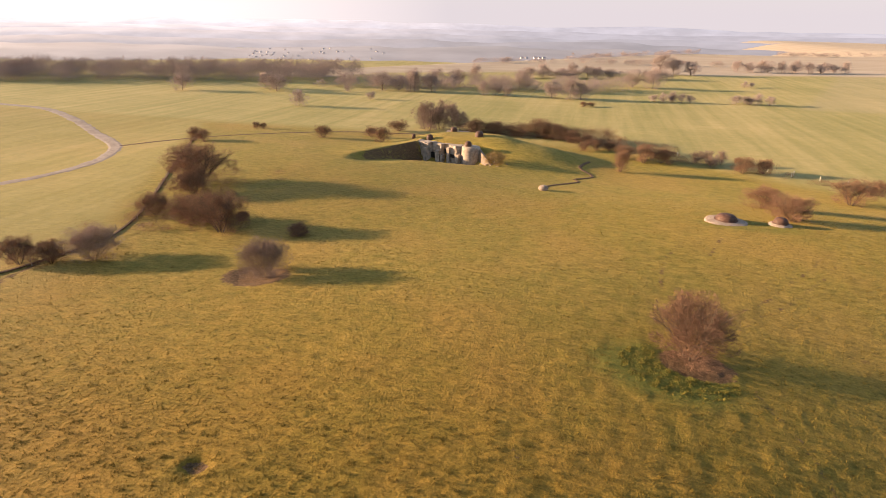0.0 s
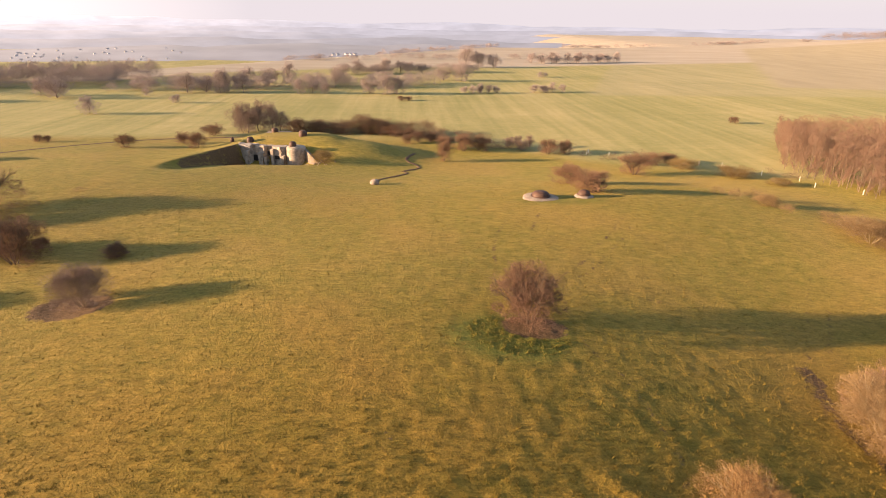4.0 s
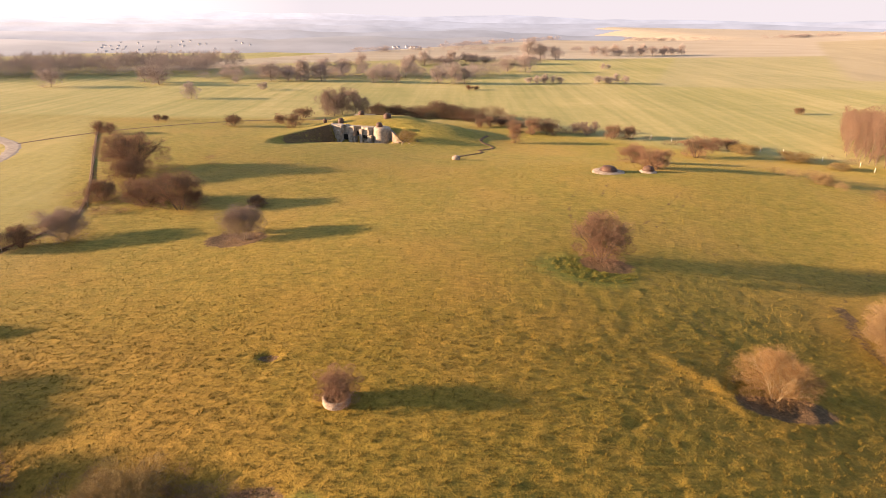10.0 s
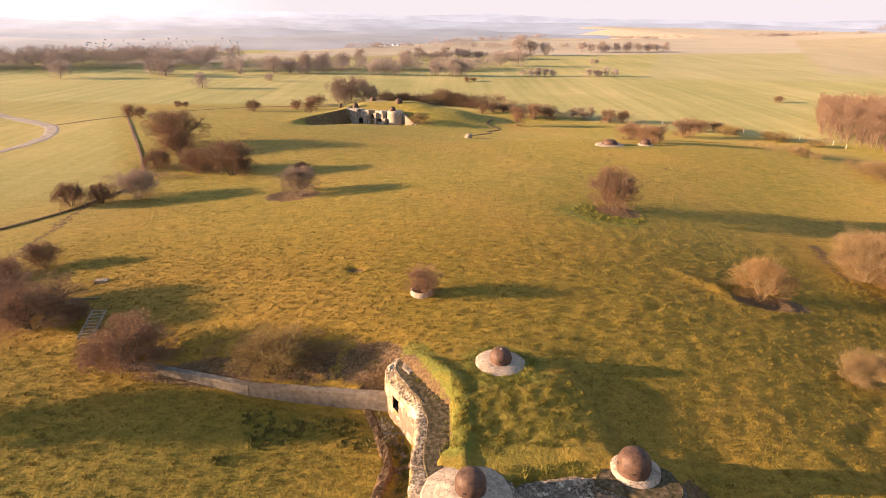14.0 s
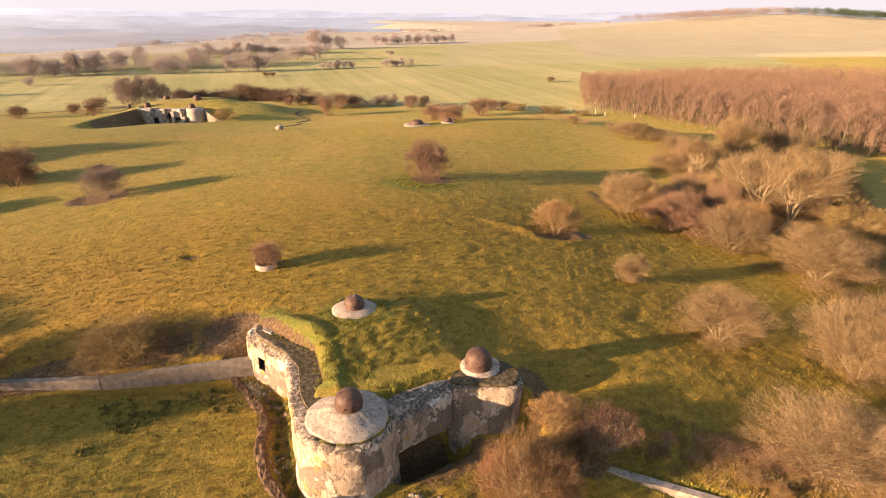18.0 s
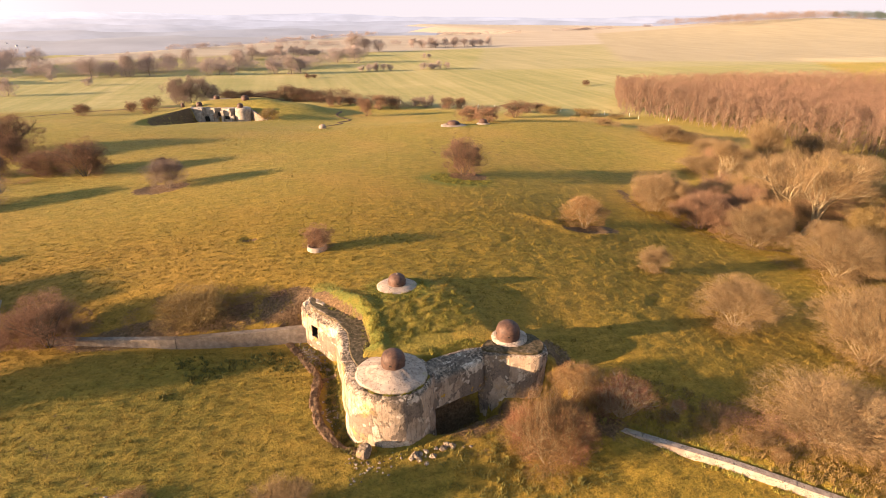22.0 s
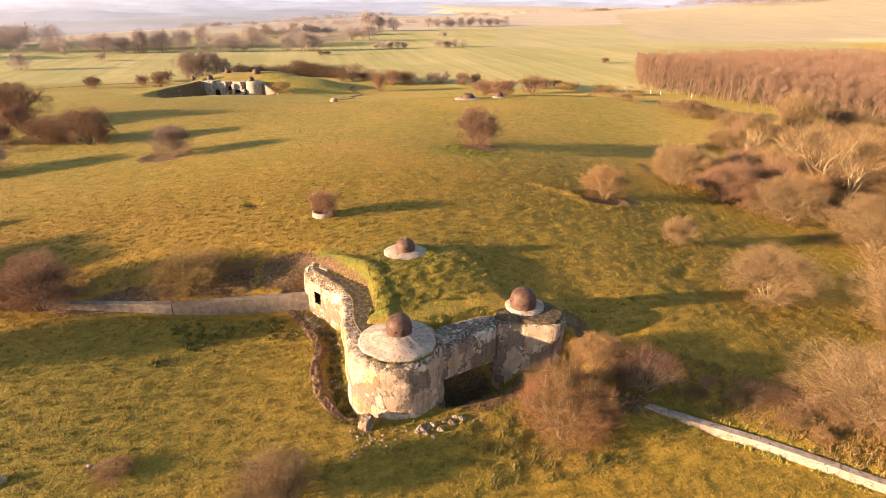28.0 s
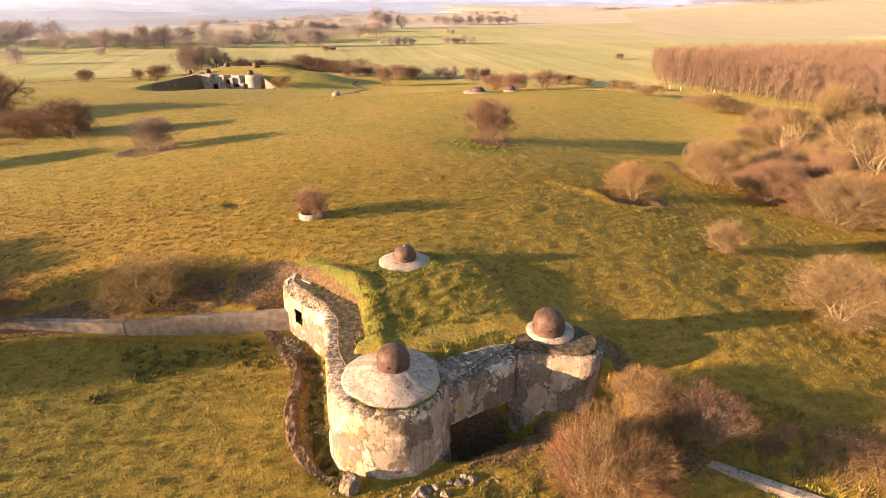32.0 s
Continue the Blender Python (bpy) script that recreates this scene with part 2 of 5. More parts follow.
    n.link(nz.outputs["Color"], m.inputs[1])
    n.link(m.outputs[0], v.inputs["Vector"])
    crack = n.mask(v.outputs["Distance"], 0.013, 0.004)
    col = n.mix(n.math("MULTIPLY", crack, n.mask(f, 0.4, 0.55)), col, (0.08, 0.065, 0.045))
    n.bump(n.math("SUBTRACT", f, n.math("MULTIPLY", crack, 0.6)), 0.5, 0.06)
    return n.done(col)


M_PALE = pale_material()
M_STEEL = plain("rusty_steel", ((0.3, (0.045, 0.027, 0.02)), (0.55, (0.10, 0.056, 0.04)), (0.75, (0.16, 0.088, 0.06))), 2.5, rough=0.6, bump=0.25, dist=0.03)
# near-black colour that stands in for the shade inside openings
M_SHADE = plain("recess_shade", ((0.3, (0.01, 0.009, 0.008)), (0.7, (0.03, 0.026, 0.022))), 3.0)
M_EARTH = plain("bare_earth", ((0.3, (0.055, 0.034, 0.018)), (0.5, (0.125, 0.075, 0.040)), (0.7, (0.215, 0.14, 0.083))), 3.6, bump=0.8, dist=0.15)
M_LEDGE = plain("soil_and_moss", ((0.32, (0.026, 0.025, 0.008)), (0.48, (0.072, 0.053, 0.026)), (0.60, (0.13, 0.094, 0.056)), (0.72, (0.25, 0.195, 0.14))), 2.6, bump=0.8, dist=0.1)
M_FARWALL = plain("far_concrete", ((0.3, (0.19, 0.155, 0.12)), (0.5, (0.36, 0.30, 0.24)), (0.72, (0.52, 0.445, 0.365))), 0.9, bump=0.6, dist=0.15)
M_ROAD = plain("gravel_road", ((0.3, (0.20, 0.165, 0.14)), (0.7, (0.33, 0.28, 0.24))), 0.9, bump=0.3, dist=0.05)
M_WALL = plain("grey_wall", ((0.3, (0.12, 0.093, 0.072)), (0.55, (0.20, 0.16, 0.125)), (0.75, (0.29, 0.24, 0.19))), 1.8, bump=0.5, dist=0.06)
M_WEED = foliage("dark_weeds", (0.075, 0.070, 0.018), (0.185, 0.155, 0.040))
M_WOOD = plain("weathered_wood", ((0.3, (0.15, 0.11, 0.075)), (0.7, (0.38, 0.31, 0.22))), 4.0)
M_POST = plain("pale_post", ((0.3, (0.50, 0.46, 0.36)), (0.7, (0.72, 0.67, 0.55))), 4.0)
M_BARK = plain("bark", ((0.3, (0.06, 0.045, 0.032)), (0.7, (0.17, 0.13, 0.09))), 5.0, bump=0.6, dist=0.05)
M_PALEBARK = plain("pale_bark", ((0.3, (0.17, 0.13, 0.075)), (0.7, (0.40, 0.32, 0.19))), 4.0, bump=0.4, dist=0.04)
M_MIDBARK = plain("mid_bark", ((0.3, (0.09, 0.065, 0.045)), (0.7, (0.24, 0.18, 0.125))), 4.0, bump=0.4, dist=0.04)
M_RUSSET = foliage("russet_twigs", (0.104, 0.057, 0.034), (0.35, 0.200, 0.116))
M_RED = foliage("reddish_twigs", (0.125, 0.052, 0.030), (0.38, 0.182, 0.098))
M_DRY = foliage("dry_grass_blades", (0.12, 0.078, 0.026), (0.34, 0.222, 0.08))
M_AMBER = foliage("amber_twigs", (0.085, 0.049, 0.019), (0.335, 0.192, 0.078))
M_DARKTWIG = foliage("dark_twigs", (0.07, 0.041, 0.028), (0.26, 0.15, 0.09))
M_TAN = foliage("tan_twigs", (0.092, 0.060, 0.028), (0.29, 0.188, 0.09))
M_GREY = foliage("grey_brown_twigs", (0.13, 0.092, 0.073), (0.37, 0.27, 0.21))
M_YELLOW = foliage("ochre_twigs", (0.10, 0.064, 0.022), (0.32, 0.215, 0.075))
M_PLANT = foliage("beech_leaves", (0.105, 0.062, 0.042), (0.29, 0.178, 0.118))
# twig colour paled and greyed to stand in for distance haze
M_HAZEWOOD = foliage("haze_paled_twigs", (0.23, 0.182, 0.165), (0.42, 0.335, 0.30))
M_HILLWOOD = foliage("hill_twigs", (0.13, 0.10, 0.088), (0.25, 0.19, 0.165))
M_CONIFER = foliage("conifer", (0.012, 0.02, 0.012), (0.05, 0.065, 0.03))
M_GRASSBLADE = foliage("grass_blades", (0.098, 0.069, 0.010), (0.228, 0.152, 0.025))
M_LUSH = foliage("lush_grass_blades", (0.10, 0.097, 0.016), (0.245, 0.20, 0.037))

# ---- the lie of the land ----
BUMPS = (
    (-0.01, 0.45, 1.48, 1.85, -1.52, -0.56, -0.26),
    (-0.65, 0.97, 0.67, 2.42, 1.86, 0.26, 0.26),
    (0.11, 0.26, 1.0, 1.27, 0.25, -1.33, -0.22),
    (2.58, -0.19, 0.75, 2.21, 0.11, -1.17, -0.56),
    (-0.53, 1.56, 1.33, 0.3, 3.46, 4.24, 1.16),
    (2.26, 2.15, 0.42, -0.75, -0.84, -1.38, -1.14),
)
BUMP_X, BUMP_Y = (-105, -60, -25, 5, 35, 70, 110), (-25, 5, 35, 65, 100, 140)
# line of the retaining walls and of the casemate's front: higher ground north of it, lower ground south
FRONT = ((-300, 20), (-60, 10), (-36, 5.2), (-23.2, 1.7), (-12.5, 0.5), (-10.0, 0.7), (-5.7, -5.3), (-6.2, -12.0), (-5.6, -15.8), (-3.4, -16.7),
         (-1.2, -15.8), (-0.2, -13.2), (5.6, -12.3), (6.0, -13.4), (10.8, -14.8), (11.6, -15.3), (13.4, -19.2), (21.7, -26.6), (29.0, -33.6), (60, -63), (120, -110))


def smooth(a, b, v):
    t = np.clip((v - a) / (b - a), 0, 1)
    return t * t * (3 - 2 * t)


def front_distance(x, y):
    """Distance to FRONT, positive on its south side."""
    best = np.full(x.shape, 1e9)
    inside = np.zeros(x.shape, bool)
    ring = [*FRONT, (120, -5000), (-300, -5000)]
    for k, (a, b) in enumerate(zip(ring, ring[1:] + ring[:1])):
        if k < len(FRONT) - 1:
            dx, dy = b[0] - a[0], b[1] - a[1]
            t = np.clip(((x - a[0]) * dx + (y - a[1]) * dy) / (dx * dx + dy * dy), 0, 1)
            best = np.minimum(best, np.hypot(x - a[0] - t * dx, y - a[1] - t * dy))
        cross = (a[1] > y) != (b[1] > y)
        with np.errstate(divide="ignore", invalid="ignore"):
            at = (b[0] - a[0]) * (y - a[1]) / (b[1] - a[1] if b[1] != a[1] else 1e-9) + a[0]
        inside ^= cross & (x < at)
    return np.where(inside, best, -best)


def line_distance(x, y, points):
    best = np.full(x.shape, 1e9)
    for a, b in zip(points, points[1:]):
        dx, dy = b[0] - a[0], b[1] - a[1]
        t = np.clip(((x - a[0]) * dx + (y - a[1]) * dy) / (dx * dx + dy * dy), 0, 1)
        best = np.minimum(best, np.hypot(x - a[0] - t * dx, y - a[1] - t * dy))
    return best


def hollow(x, y, cx, cy, r, depth, rim=0.0):
    d = np.hypot(x - cx, y - cy) / r
    return -depth * (1 - smooth(0.45, 1.0, d)) + rim * np.exp(-((d - 1.15) / 0.2) ** 2)


def lattice(x, y, seed):
    """Smooth value noise, 0 to 1, on a unit lattice."""
    i, j = np.floor(x), np.floor(y)
    u, v = x - i, y - j
    u, v = u * u * (3 - 2 * u), v * v * (3 - 2 * v)

    def knot(a, b):
        h = np.sin(a * 12.9898 + b * 78.233 + seed * 37.719) * 43758.5453
        return h - np.floor(h)

    return (knot(i, j) * (1 - u) + knot(i + 1, j) * u) * (1 - v) + (knot(i, j + 1) * (1 - u) + knot(i + 1, j + 1) * u) * v


def hummocks(x, y):
    """Tussocky, trodden relief of the pasture; roughest on the eastern slope and on the turf roof."""
    rough = 0.62 + 0.2 * smooth(2, 26, x) * smooth(85, 40, y) + 0.4 * np.exp(-(((x - 2) / 7) ** 2 + ((y + 6) / 6) ** 2))
    a, b = x * 0.87 + y * 0.5, y * 0.87 - x * 0.5
    z = 0.11 * (lattice(x / 1.25, y / 1.0, 1) - 0.5) + 0.12 * (lattice(x / 0.7, y / 0.7, 2) - 0.5)
    z += 0.06 * (lattice(a / 2.6, b / 1.7, 3) - 0.5) + 0.07 * (lattice(a / 9, b / 5.5, 4) - 0.5)
    # trodden pits with a steep western lip
    pit = lattice(a / 4.6 + 11, b / 3.1, 5)
    z -= 0.24 * smooth(0.88, 0.97, pit) * rough
    return z * rough * (0.3 + 0.7 * smooth(95, 35, np.hypot(x, y - 5))) * smooth(190, 110, np.hypot(x, y - 35)) * smooth(-46, -36, y)


def ground_z(x, y):
    x, y = np.asarray(x, float), np.asarray(y, float)
    z = np.full(x.shape, -7.5)
    for row, cy in zip(BUMPS, BUMP_Y):
        for v, cx in zip(row, BUMP_X):
            z += v * np.exp(-((x - cx) ** 2 + (y - cy) ** 2) / 1800)
    z += 1.1 * np.exp(-(x ** 2 / 70 + (y + 4) ** 2 / 60))
    d = front_distance(x, y)
    low = -5.4 + 0.04 * np.clip(y, -60, 0) + 0.85 * smooth(-13, -34, x) * smooth(-24, -6, y)
    flank = np.clip(smooth(-7, -18, x) + smooth(12, 19, x), 0, 1)
    z += (low + np.where(x > 0, 0.62, 1.5 - 1.0 * smooth(-13, -36, x)) - z) * flank * np.exp(-(np.minimum(d, 0) / np.where(x > 0, 6.0, 4.2)) ** 2)
    wide = 0.25 + 9 * smooth(34, 60, np.abs(x)) + 5.0 * smooth(11.6, 14.0, x) * smooth(20, 16, x)
    z += (low - z) * smooth(-1, 1, (d + 0.5 * smooth(55, 40, np.abs(x))) / wide) * (1 - smooth(60, 160, np.hypot(x, y)))
    # grass bank behind the flank wall
    z += 0.5 * np.exp(-((d + 3.0) / 0.85) ** 2) * smooth(-2.5, -4, x) * smooth(-13, -11, y) * smooth(-9.6, -8.2, x) * smooth(2.5, 0.5, y)
    shelf = smooth(-1.9, -1.25, d) * smooth(-3.9, -4.6, x) * smooth(-10.5, -9, y) * smooth(3.4, 2.4, y) * (d < 0)
    z += np.minimum(-1.28 - z, 0) * shelf
    z -= 0.35 * np.exp(-(np.minimum(d, 0) / 1.5) ** 2) * smooth(-1.2, 0.3, x) * smooth(5.6, 4.6, x) * smooth(-15, -14, y)
    # the turf roof drops to the east in a short steep step
    east = x - 7.7 + 0.23 * (y + 9)
    z += (0.34 * smooth(-7, -0.5, east) * smooth(0.9, -0.1, east) - 0.08 * smooth(-0.1, 1.0, east) * np.exp(-(np.maximum(east, 0) / 7) ** 2)) * smooth(4, -2, y) * smooth(-14, -12, y)
    # mound of the far casemate, hollows, banks
    z += 4.6 * np.exp(-(((x + 29) / 16) ** 2 + ((y - 176) / 15) ** 2) ** 1.6) * smooth(0, 1.5, y - 162 - 0.36 * (-31.5 - x))
    z += 4.3 * np.exp(-(((x + 8) / 18) ** 2 + ((y - 169) / 13) ** 2) ** 1.2) * smooth(-36, -12, x)
    z -= 3.2 * np.exp(-(((x + 33) / 17) ** 2 + ((y - 157) / 6.5) ** 2) ** 2)
    # cutting west of it: a steep face turned away from the evening sun, its floor sinking towards the casemate
    along = np.clip(((x + 55.5) * 15.5 + (y - 136) * 24.5) / 840, 0, 1)
    across = ((x + 55.5) * -24.5 + (y - 136) * 15.5) / 29.0
    brink = smooth(-0.4, 0.9, across) * np.exp(-(np.maximum(across, 0) / 11) ** 2) * smooth(0, 0.15, along) * smooth(-38, -41, x)
    z += np.maximum(-3.5 + 0.8 * along - z, 0) * brink
    foot = smooth(0.4, -0.9, across) * np.exp(-(np.minimum(across, 0) / 9) ** 2) * smooth(0, 0.2, along) * smooth(164, 161, y)
    z += np.minimum(-4.0 - 3.8 * along - z, 0) * foot
    z -= 3.6 * (1 - smooth(0.9, 1.9, line_distance(x, y, ((0.6, -15.3), (5.4, -14.1))))) * smooth(-0.2, 0.2, d)
    # ditch at the foot of the casemate
    z -= 0.55 * (1 - smooth(0.5, 1.3, line_distance(x, y, ((-8.6, -4.0), (-8.5, -8.6), (-8.6, -12.8), (-7.6, -15.8))))) * smooth(-0.2, 0.2, d)
    z += hollow(x, y, -33.5, 59.3, 4.8, 0.4) + hollow(x, y, -16.2, 22.2, 1.4, 0.35) + hollow(x, y, 33.5, 20.6, 3.8, 0.45, 0.1)
    # bank that runs along the thicket
    z += 0.28 * np.exp(-((y - 23 + 0.9 * (x - 28)) / 1.6) ** 2) * smooth(24, 27, x) * smooth(35, 31, x)
    # far land: a valley to the west beyond the fields, the plain sinking slowly
    brow = np.clip(640 + 1.55 * (x + 116), 450, 1060) + np.clip(x - 350, 0, 900) * 0.4
    z -= 62 * (1 - np.exp(-np.maximum(y - brow, 0) / 230)) * smooth(900, 500, x) + 14 * smooth(0, 500, y - brow) * smooth(500, 900, x)
    z += 36 * np.exp(-(((x - 1150) / 420) ** 2 + ((y - 980) / 330) ** 2))
    return z + hummocks(x, y)


def gz(x, y):
    return float(ground_z(np.array([x]), np.array([y]))[0])


# ---- mesh helpers ----


def mesh_object(name, verts, faces, material, parent=None):
    me = bpy.data.meshes.new(name)
    me.from_pydata(verts, [], faces)
    me.materials.append(material)
    ob = new(name, me)
    ob.parent = parent
    return ob


def part(name, bm, material, parent, label=""):
    me = bpy.data.meshes.new(name)
    bm.to_mesh(me)
    bm.free()
    me.materials.append(material)
    ob = new(name, me)
    ob.parent = parent
    return tagged(ob, label)


def thing(name, label, category, m=None, group="", kind=""):
    ob = tagged(new(name), label, category, group, kind)
    ob.empty_display_size = 0.3
    if m is not None:
        ob.matrix_basis = m
    return ob


def prism(bm, outline, z0, z1, bevel=0.0, slope=0.0):
    """A closed block over an outline, counter-clockwise; z1 may be one height or one for each corner."""
    tops = z1 if isinstance(z1, (list, tuple)) else [z1] * len(outline)
    low = [bm.verts.new((x, y, z0)) for x, y in outline]
    high = [bm.verts.new((x, y, z)) for (x, y), z in zip(outline, tops)]
    n = len(outline)
    for k in range(n):
        bm.faces.new((low[k], low[(k + 1) % n], high[(k + 1) % n], high[k]))
    top = bm.faces.new(high)
    bm.faces.new(low[::-1])
    if bevel:
        bmesh.ops.bevel(bm, geom=list(top.edges), offset=bevel, segments=2, profile=0.6, affect="EDGES")
    return bm


def lathe(bm, profile, sides=32, wobble=0.0, seed=0, centre=(0, 0)):
    """Turns a profile of (radius, z) round the upright axis."""
    rnd = random.Random(seed)
    waves = [(n, rnd.uniform(0, 6.28), rnd.uniform(0.5, 1.0) / n ** 0.5) for n in (2, 3, 5, 8, 13)]
    shake = [1 + wobble * 0.35 * sum(w * math.sin(n * 2 * math.pi * k / sides + p) for n, p, w in waves) for k in range(sides)]
    rings = []
    for r, z in profile:
        if r < 1e-6:
            rings.append([bm.verts.new((centre[0], centre[1], z))])
        else:
            rings.append([bm.verts.new((centre[0] + r * shake[k] * math.cos(2 * math.pi * k / sides), centre[1] + r * shake[k] * math.sin(2 * math.pi * k / sides), z)) for k in range(sides)])
    for a, b in zip(rings, rings[1:]):
        for k in range(sides):
            j = (k + 1) % sides
            if len(a) == 1 and len(b) == 1:
                continue
            if len(b) == 1:
                bm.faces.new((a[k], a[j], b[0]))
            elif len(a) == 1:
                bm.faces.new((a[0], b[j], b[k]))
            else:
                bm.faces.new((a[k], a[j], b[j], b[k]))
    return bm


def box(bm, size, m=Matrix()):
    made = bmesh.ops.create_cube(bm, size=1, matrix=m @ Matrix.Diagonal((*size, 1)))
    return made["verts"]


def shade_smooth(ob):
    ob.data.polygons.foreach_set("use_smooth", [True] * len(ob.data.polygons))
    return ob


# ---- ground: one sheet to the horizon ----


def steps(bounds):
    out = []
    for a, b, s in bounds:
        out += list(np.arange(a, b, s))
    return np.array(out + [bounds[-1][1]])


xs = steps([(-4600, -1400, 400), (-1400, -500, 60), (-500, -200, 10), (-200, -90, 3), (-90, -45, 1.4), (-45, 50, 0.4), (50, 110, 1.2), (110, 240, 4), (240, 700, 10), (700, 1800, 40), (1800, 4600, 400)])
ys = steps([(-3000, -200, 350), (-200, -45, 6), (-45, -26, 0.7), (-26, 28, 0.4), (28, 125, 0.8), (125, 215, 2), (215, 420, 5), (420, 1200, 12), (1200, 2000, 60), (2000, 4800, 400)])
gxx, gyy = np.meshgrid(xs, ys)
gzz = ground_z(gxx, gyy)
rng = np.random.default_rng(4)
gzz += rng.normal(0, 0.012, gzz.shape) * smooth(200, 90, np.hypot(gxx, gyy - 40))
nx, ny = len(xs), len(ys)
ids = np.arange(nx * ny).reshape(ny, nx)
quads = np.stack([ids[:-1, :-1], ids[:-1, 1:], ids[1:, 1:], ids[1:, :-1]], -1).reshape(-1, 4)
me = bpy.data.meshes.new("ground")
me.from_pydata(np.stack([gxx, gyy, gzz], -1).reshape(-1, 3).tolist(), [], quads.tolist())
me.materials.append(M_GROUND)


def spread(name, values):
    me.attributes.new(name, "FLOAT", "POINT").data.foreach_set("value", np.clip(values, 0, 1).reshape(-1).astype(np.float32))


def spot(cx, cy, rx, ry, soft=0.35):
    d = np.hypot((gxx - cx) / rx, (gyy - cy) / ry)
    return 1 - smooth(1 - soft, 1 + soft, d)


def ribbon(points, width):
    best = line_distance(gxx, gyy, points)
    return 1 - smooth(width * 0.5, width * 1.3, best)


SCRUB_EDGE = ((57, 46), (54.6, 38), (53.8, 30), (54.4, 23), (59.5, 15.3), (67.5, 9.3), (78, 3))
hedge_y = 196 - 0.62 * np.clip(gxx - 20, 0, 200) + 0.002 * np.clip(gxx - 60, 0, 400) ** 2
meadow = smooth(-8, 8, gyy - hedge_y) 
meadow = np.maximum(meadow, 0.55 * smooth(-2, 6, -gxx - 74 - 0.55 * (gyy - 77)) * smooth(40, 75, gyy))
stubble = smooth(0, 18, gyy - np.interp(gxx, (-260, -189, -161, -26, 103, 199, 500), (372, 388, 449, 534, 550, 593, 690))) * smooth(-260, -235, gxx) + 0.22 * smooth(0, 10, gyy - 330) * smooth(112, 122, gxx - 0.40 * (gyy - 330))
spread("meadow", meadow)
spread("stubble", stubble)
fallow = smooth(-6, 6, (gyy - 330) - (gxx - 560) * (62 / -286)) * smooth(-5, 5, (gxx - 274) - (gyy - 392) * (310 / 592)) * smooth(1000, 960, gyy)
spread("fallow", fallow)
spread("lush", 1.5 * spot(21.4, 48.0, 6.8, 4.8, 0.5) + 1.3 * ribbon([(-7.8, 3.0), (-7.0, 1.4), (-4.4, -3.7), (-4.2, -9.0)], 1.4) + 0.8 * spot(0, 0, 3.8, 3.4, 0.3) + spot(41, 101, 9, 4) * 0.7 + 0.3 * spot(-18, -13, 24, 12, 0.5)
       + 0.35 * spot(0, -6, 8, 6))
soil = spot(24.8, 50.4, 4.0, 2.6) + spot(-33.5, 58.6, 5.0, 3.6) + spot(-16.2, 22.2, 1.0, 0.6) + spot(35, 19.5, 5.0, 2.2) + 0.75 * spot(-26, 3.8, 9, 1.6) + 0.35 * spot(6, -19, 6, 3.5)
soil += 0.38 * ribbon([(-10.4, -1.2), (-8.6, -5.5), (-8.6, -10.5), (-8.6, -14.5), (-6.9, -17.6)], 1.5) + 0.5 * ribbon(SCRUB_EDGE, 1.4) + 0.3 * ribbon([(14, -20.5), (29, -34.6), (46, -50.8)], 1.2)
# soil west of the flank and beside the gun chamber partly paints shade
soil += 0.5 * spot(-15.5, 3.2, 6, 1.8) + spot(2.9, -15.0, 3.6, 2.6) + 0.9 * spot(6.2, -15.6, 2.2, 1.6) + 0.7 * spot(12.9, -12.6, 1.7, 1.6) + 0.4 * spot(14, -18, 4, 4) + 0.7 * ribbon([(-8.3, 1.6), (-5.0, -4.6), (-5.0, -9.0)], 0.8) + 0.8 * spot(-11.5, 2.8, 2.6, 2.2)
soil += 0.4 * sum(spot(px, py, r, r * 0.5, 0.5) for px, py, r in ((27, 1.5, 1.3), (48.6, 15, 1.8), (20, 12.5, 1.0), (26, 4, 1.0), (8, 30, 1.2), (-20, 40, 1.0), (44, 60, 1.6), (31, -3, 1.2)))
soil += 0.6 * ribbon([(-71, 56), (-66, 20), (-70, -10)], 1.2)
# soil ribbon along the far cutting also deepens the shade of its face
soil += 0.62 * ribbon([(-50, 144), (-45, 153), (-40, 161)], 2.0) + 0.5 * spot(-30, 158.5, 12, 2.5)
RUTS = ([(27.7, 87.5), (24.6, 80), (23.0, 73.0), (22.5, 66.0)], [(34.6, 91.9), (31.0, 82.3)], [(54.3, 96.4), (44.0, 80.6), (36.0, 69.6), (31.7, 65.2)], [(56.3, 95.2), (46.0, 79.4), (37.8, 68.4), (33.4, 64.2)],
        [(78.9, 82.2), (75.2, 71.9), (68.5, 62.5), (63.9, 55.1), (58.0, 47.1), (56.4, 41.4), (58, 30)], [(72, 63), (66.4, 54.4), (60.2, 46.2), (58.4, 40)], [(30, 48), (33, 40), (33.5, 30), (31, 22)],
        [(-39.5, -4.2), (-37.4, -6.2), (-35.1, -8.4), (-32.0, -11.4), (-27.2, -16.0), (-24.5, -18.8), (-22.3, -21.5)], [(-32.4, -6.6), (-31.7, -7.6), (-30.2, -9.6)], [(-34, -18.9), (-29, -18.2), (-25.4, -17.6), (-23.0, -16.4)],
        [(-47, 23), (-46.2, 17), (-45.4, 11)], [(-64, 66), (-60, 58), (-58, 50)])
for line in RUTS:
    soil += 0.38 * ribbon(line, 0.34 if line[0][1] < 40 else 0.5)
spread("soil", soil)
# the painted shade is strongest close by and fades out northwards
spread("near_shade", smooth(-85, -55, gxx) * smooth(95, 70, gxx) * smooth(-42, -30, gyy) * (0.15 + 0.85 * smooth(75, 25, gyy)) * smooth(135, 100, gyy))
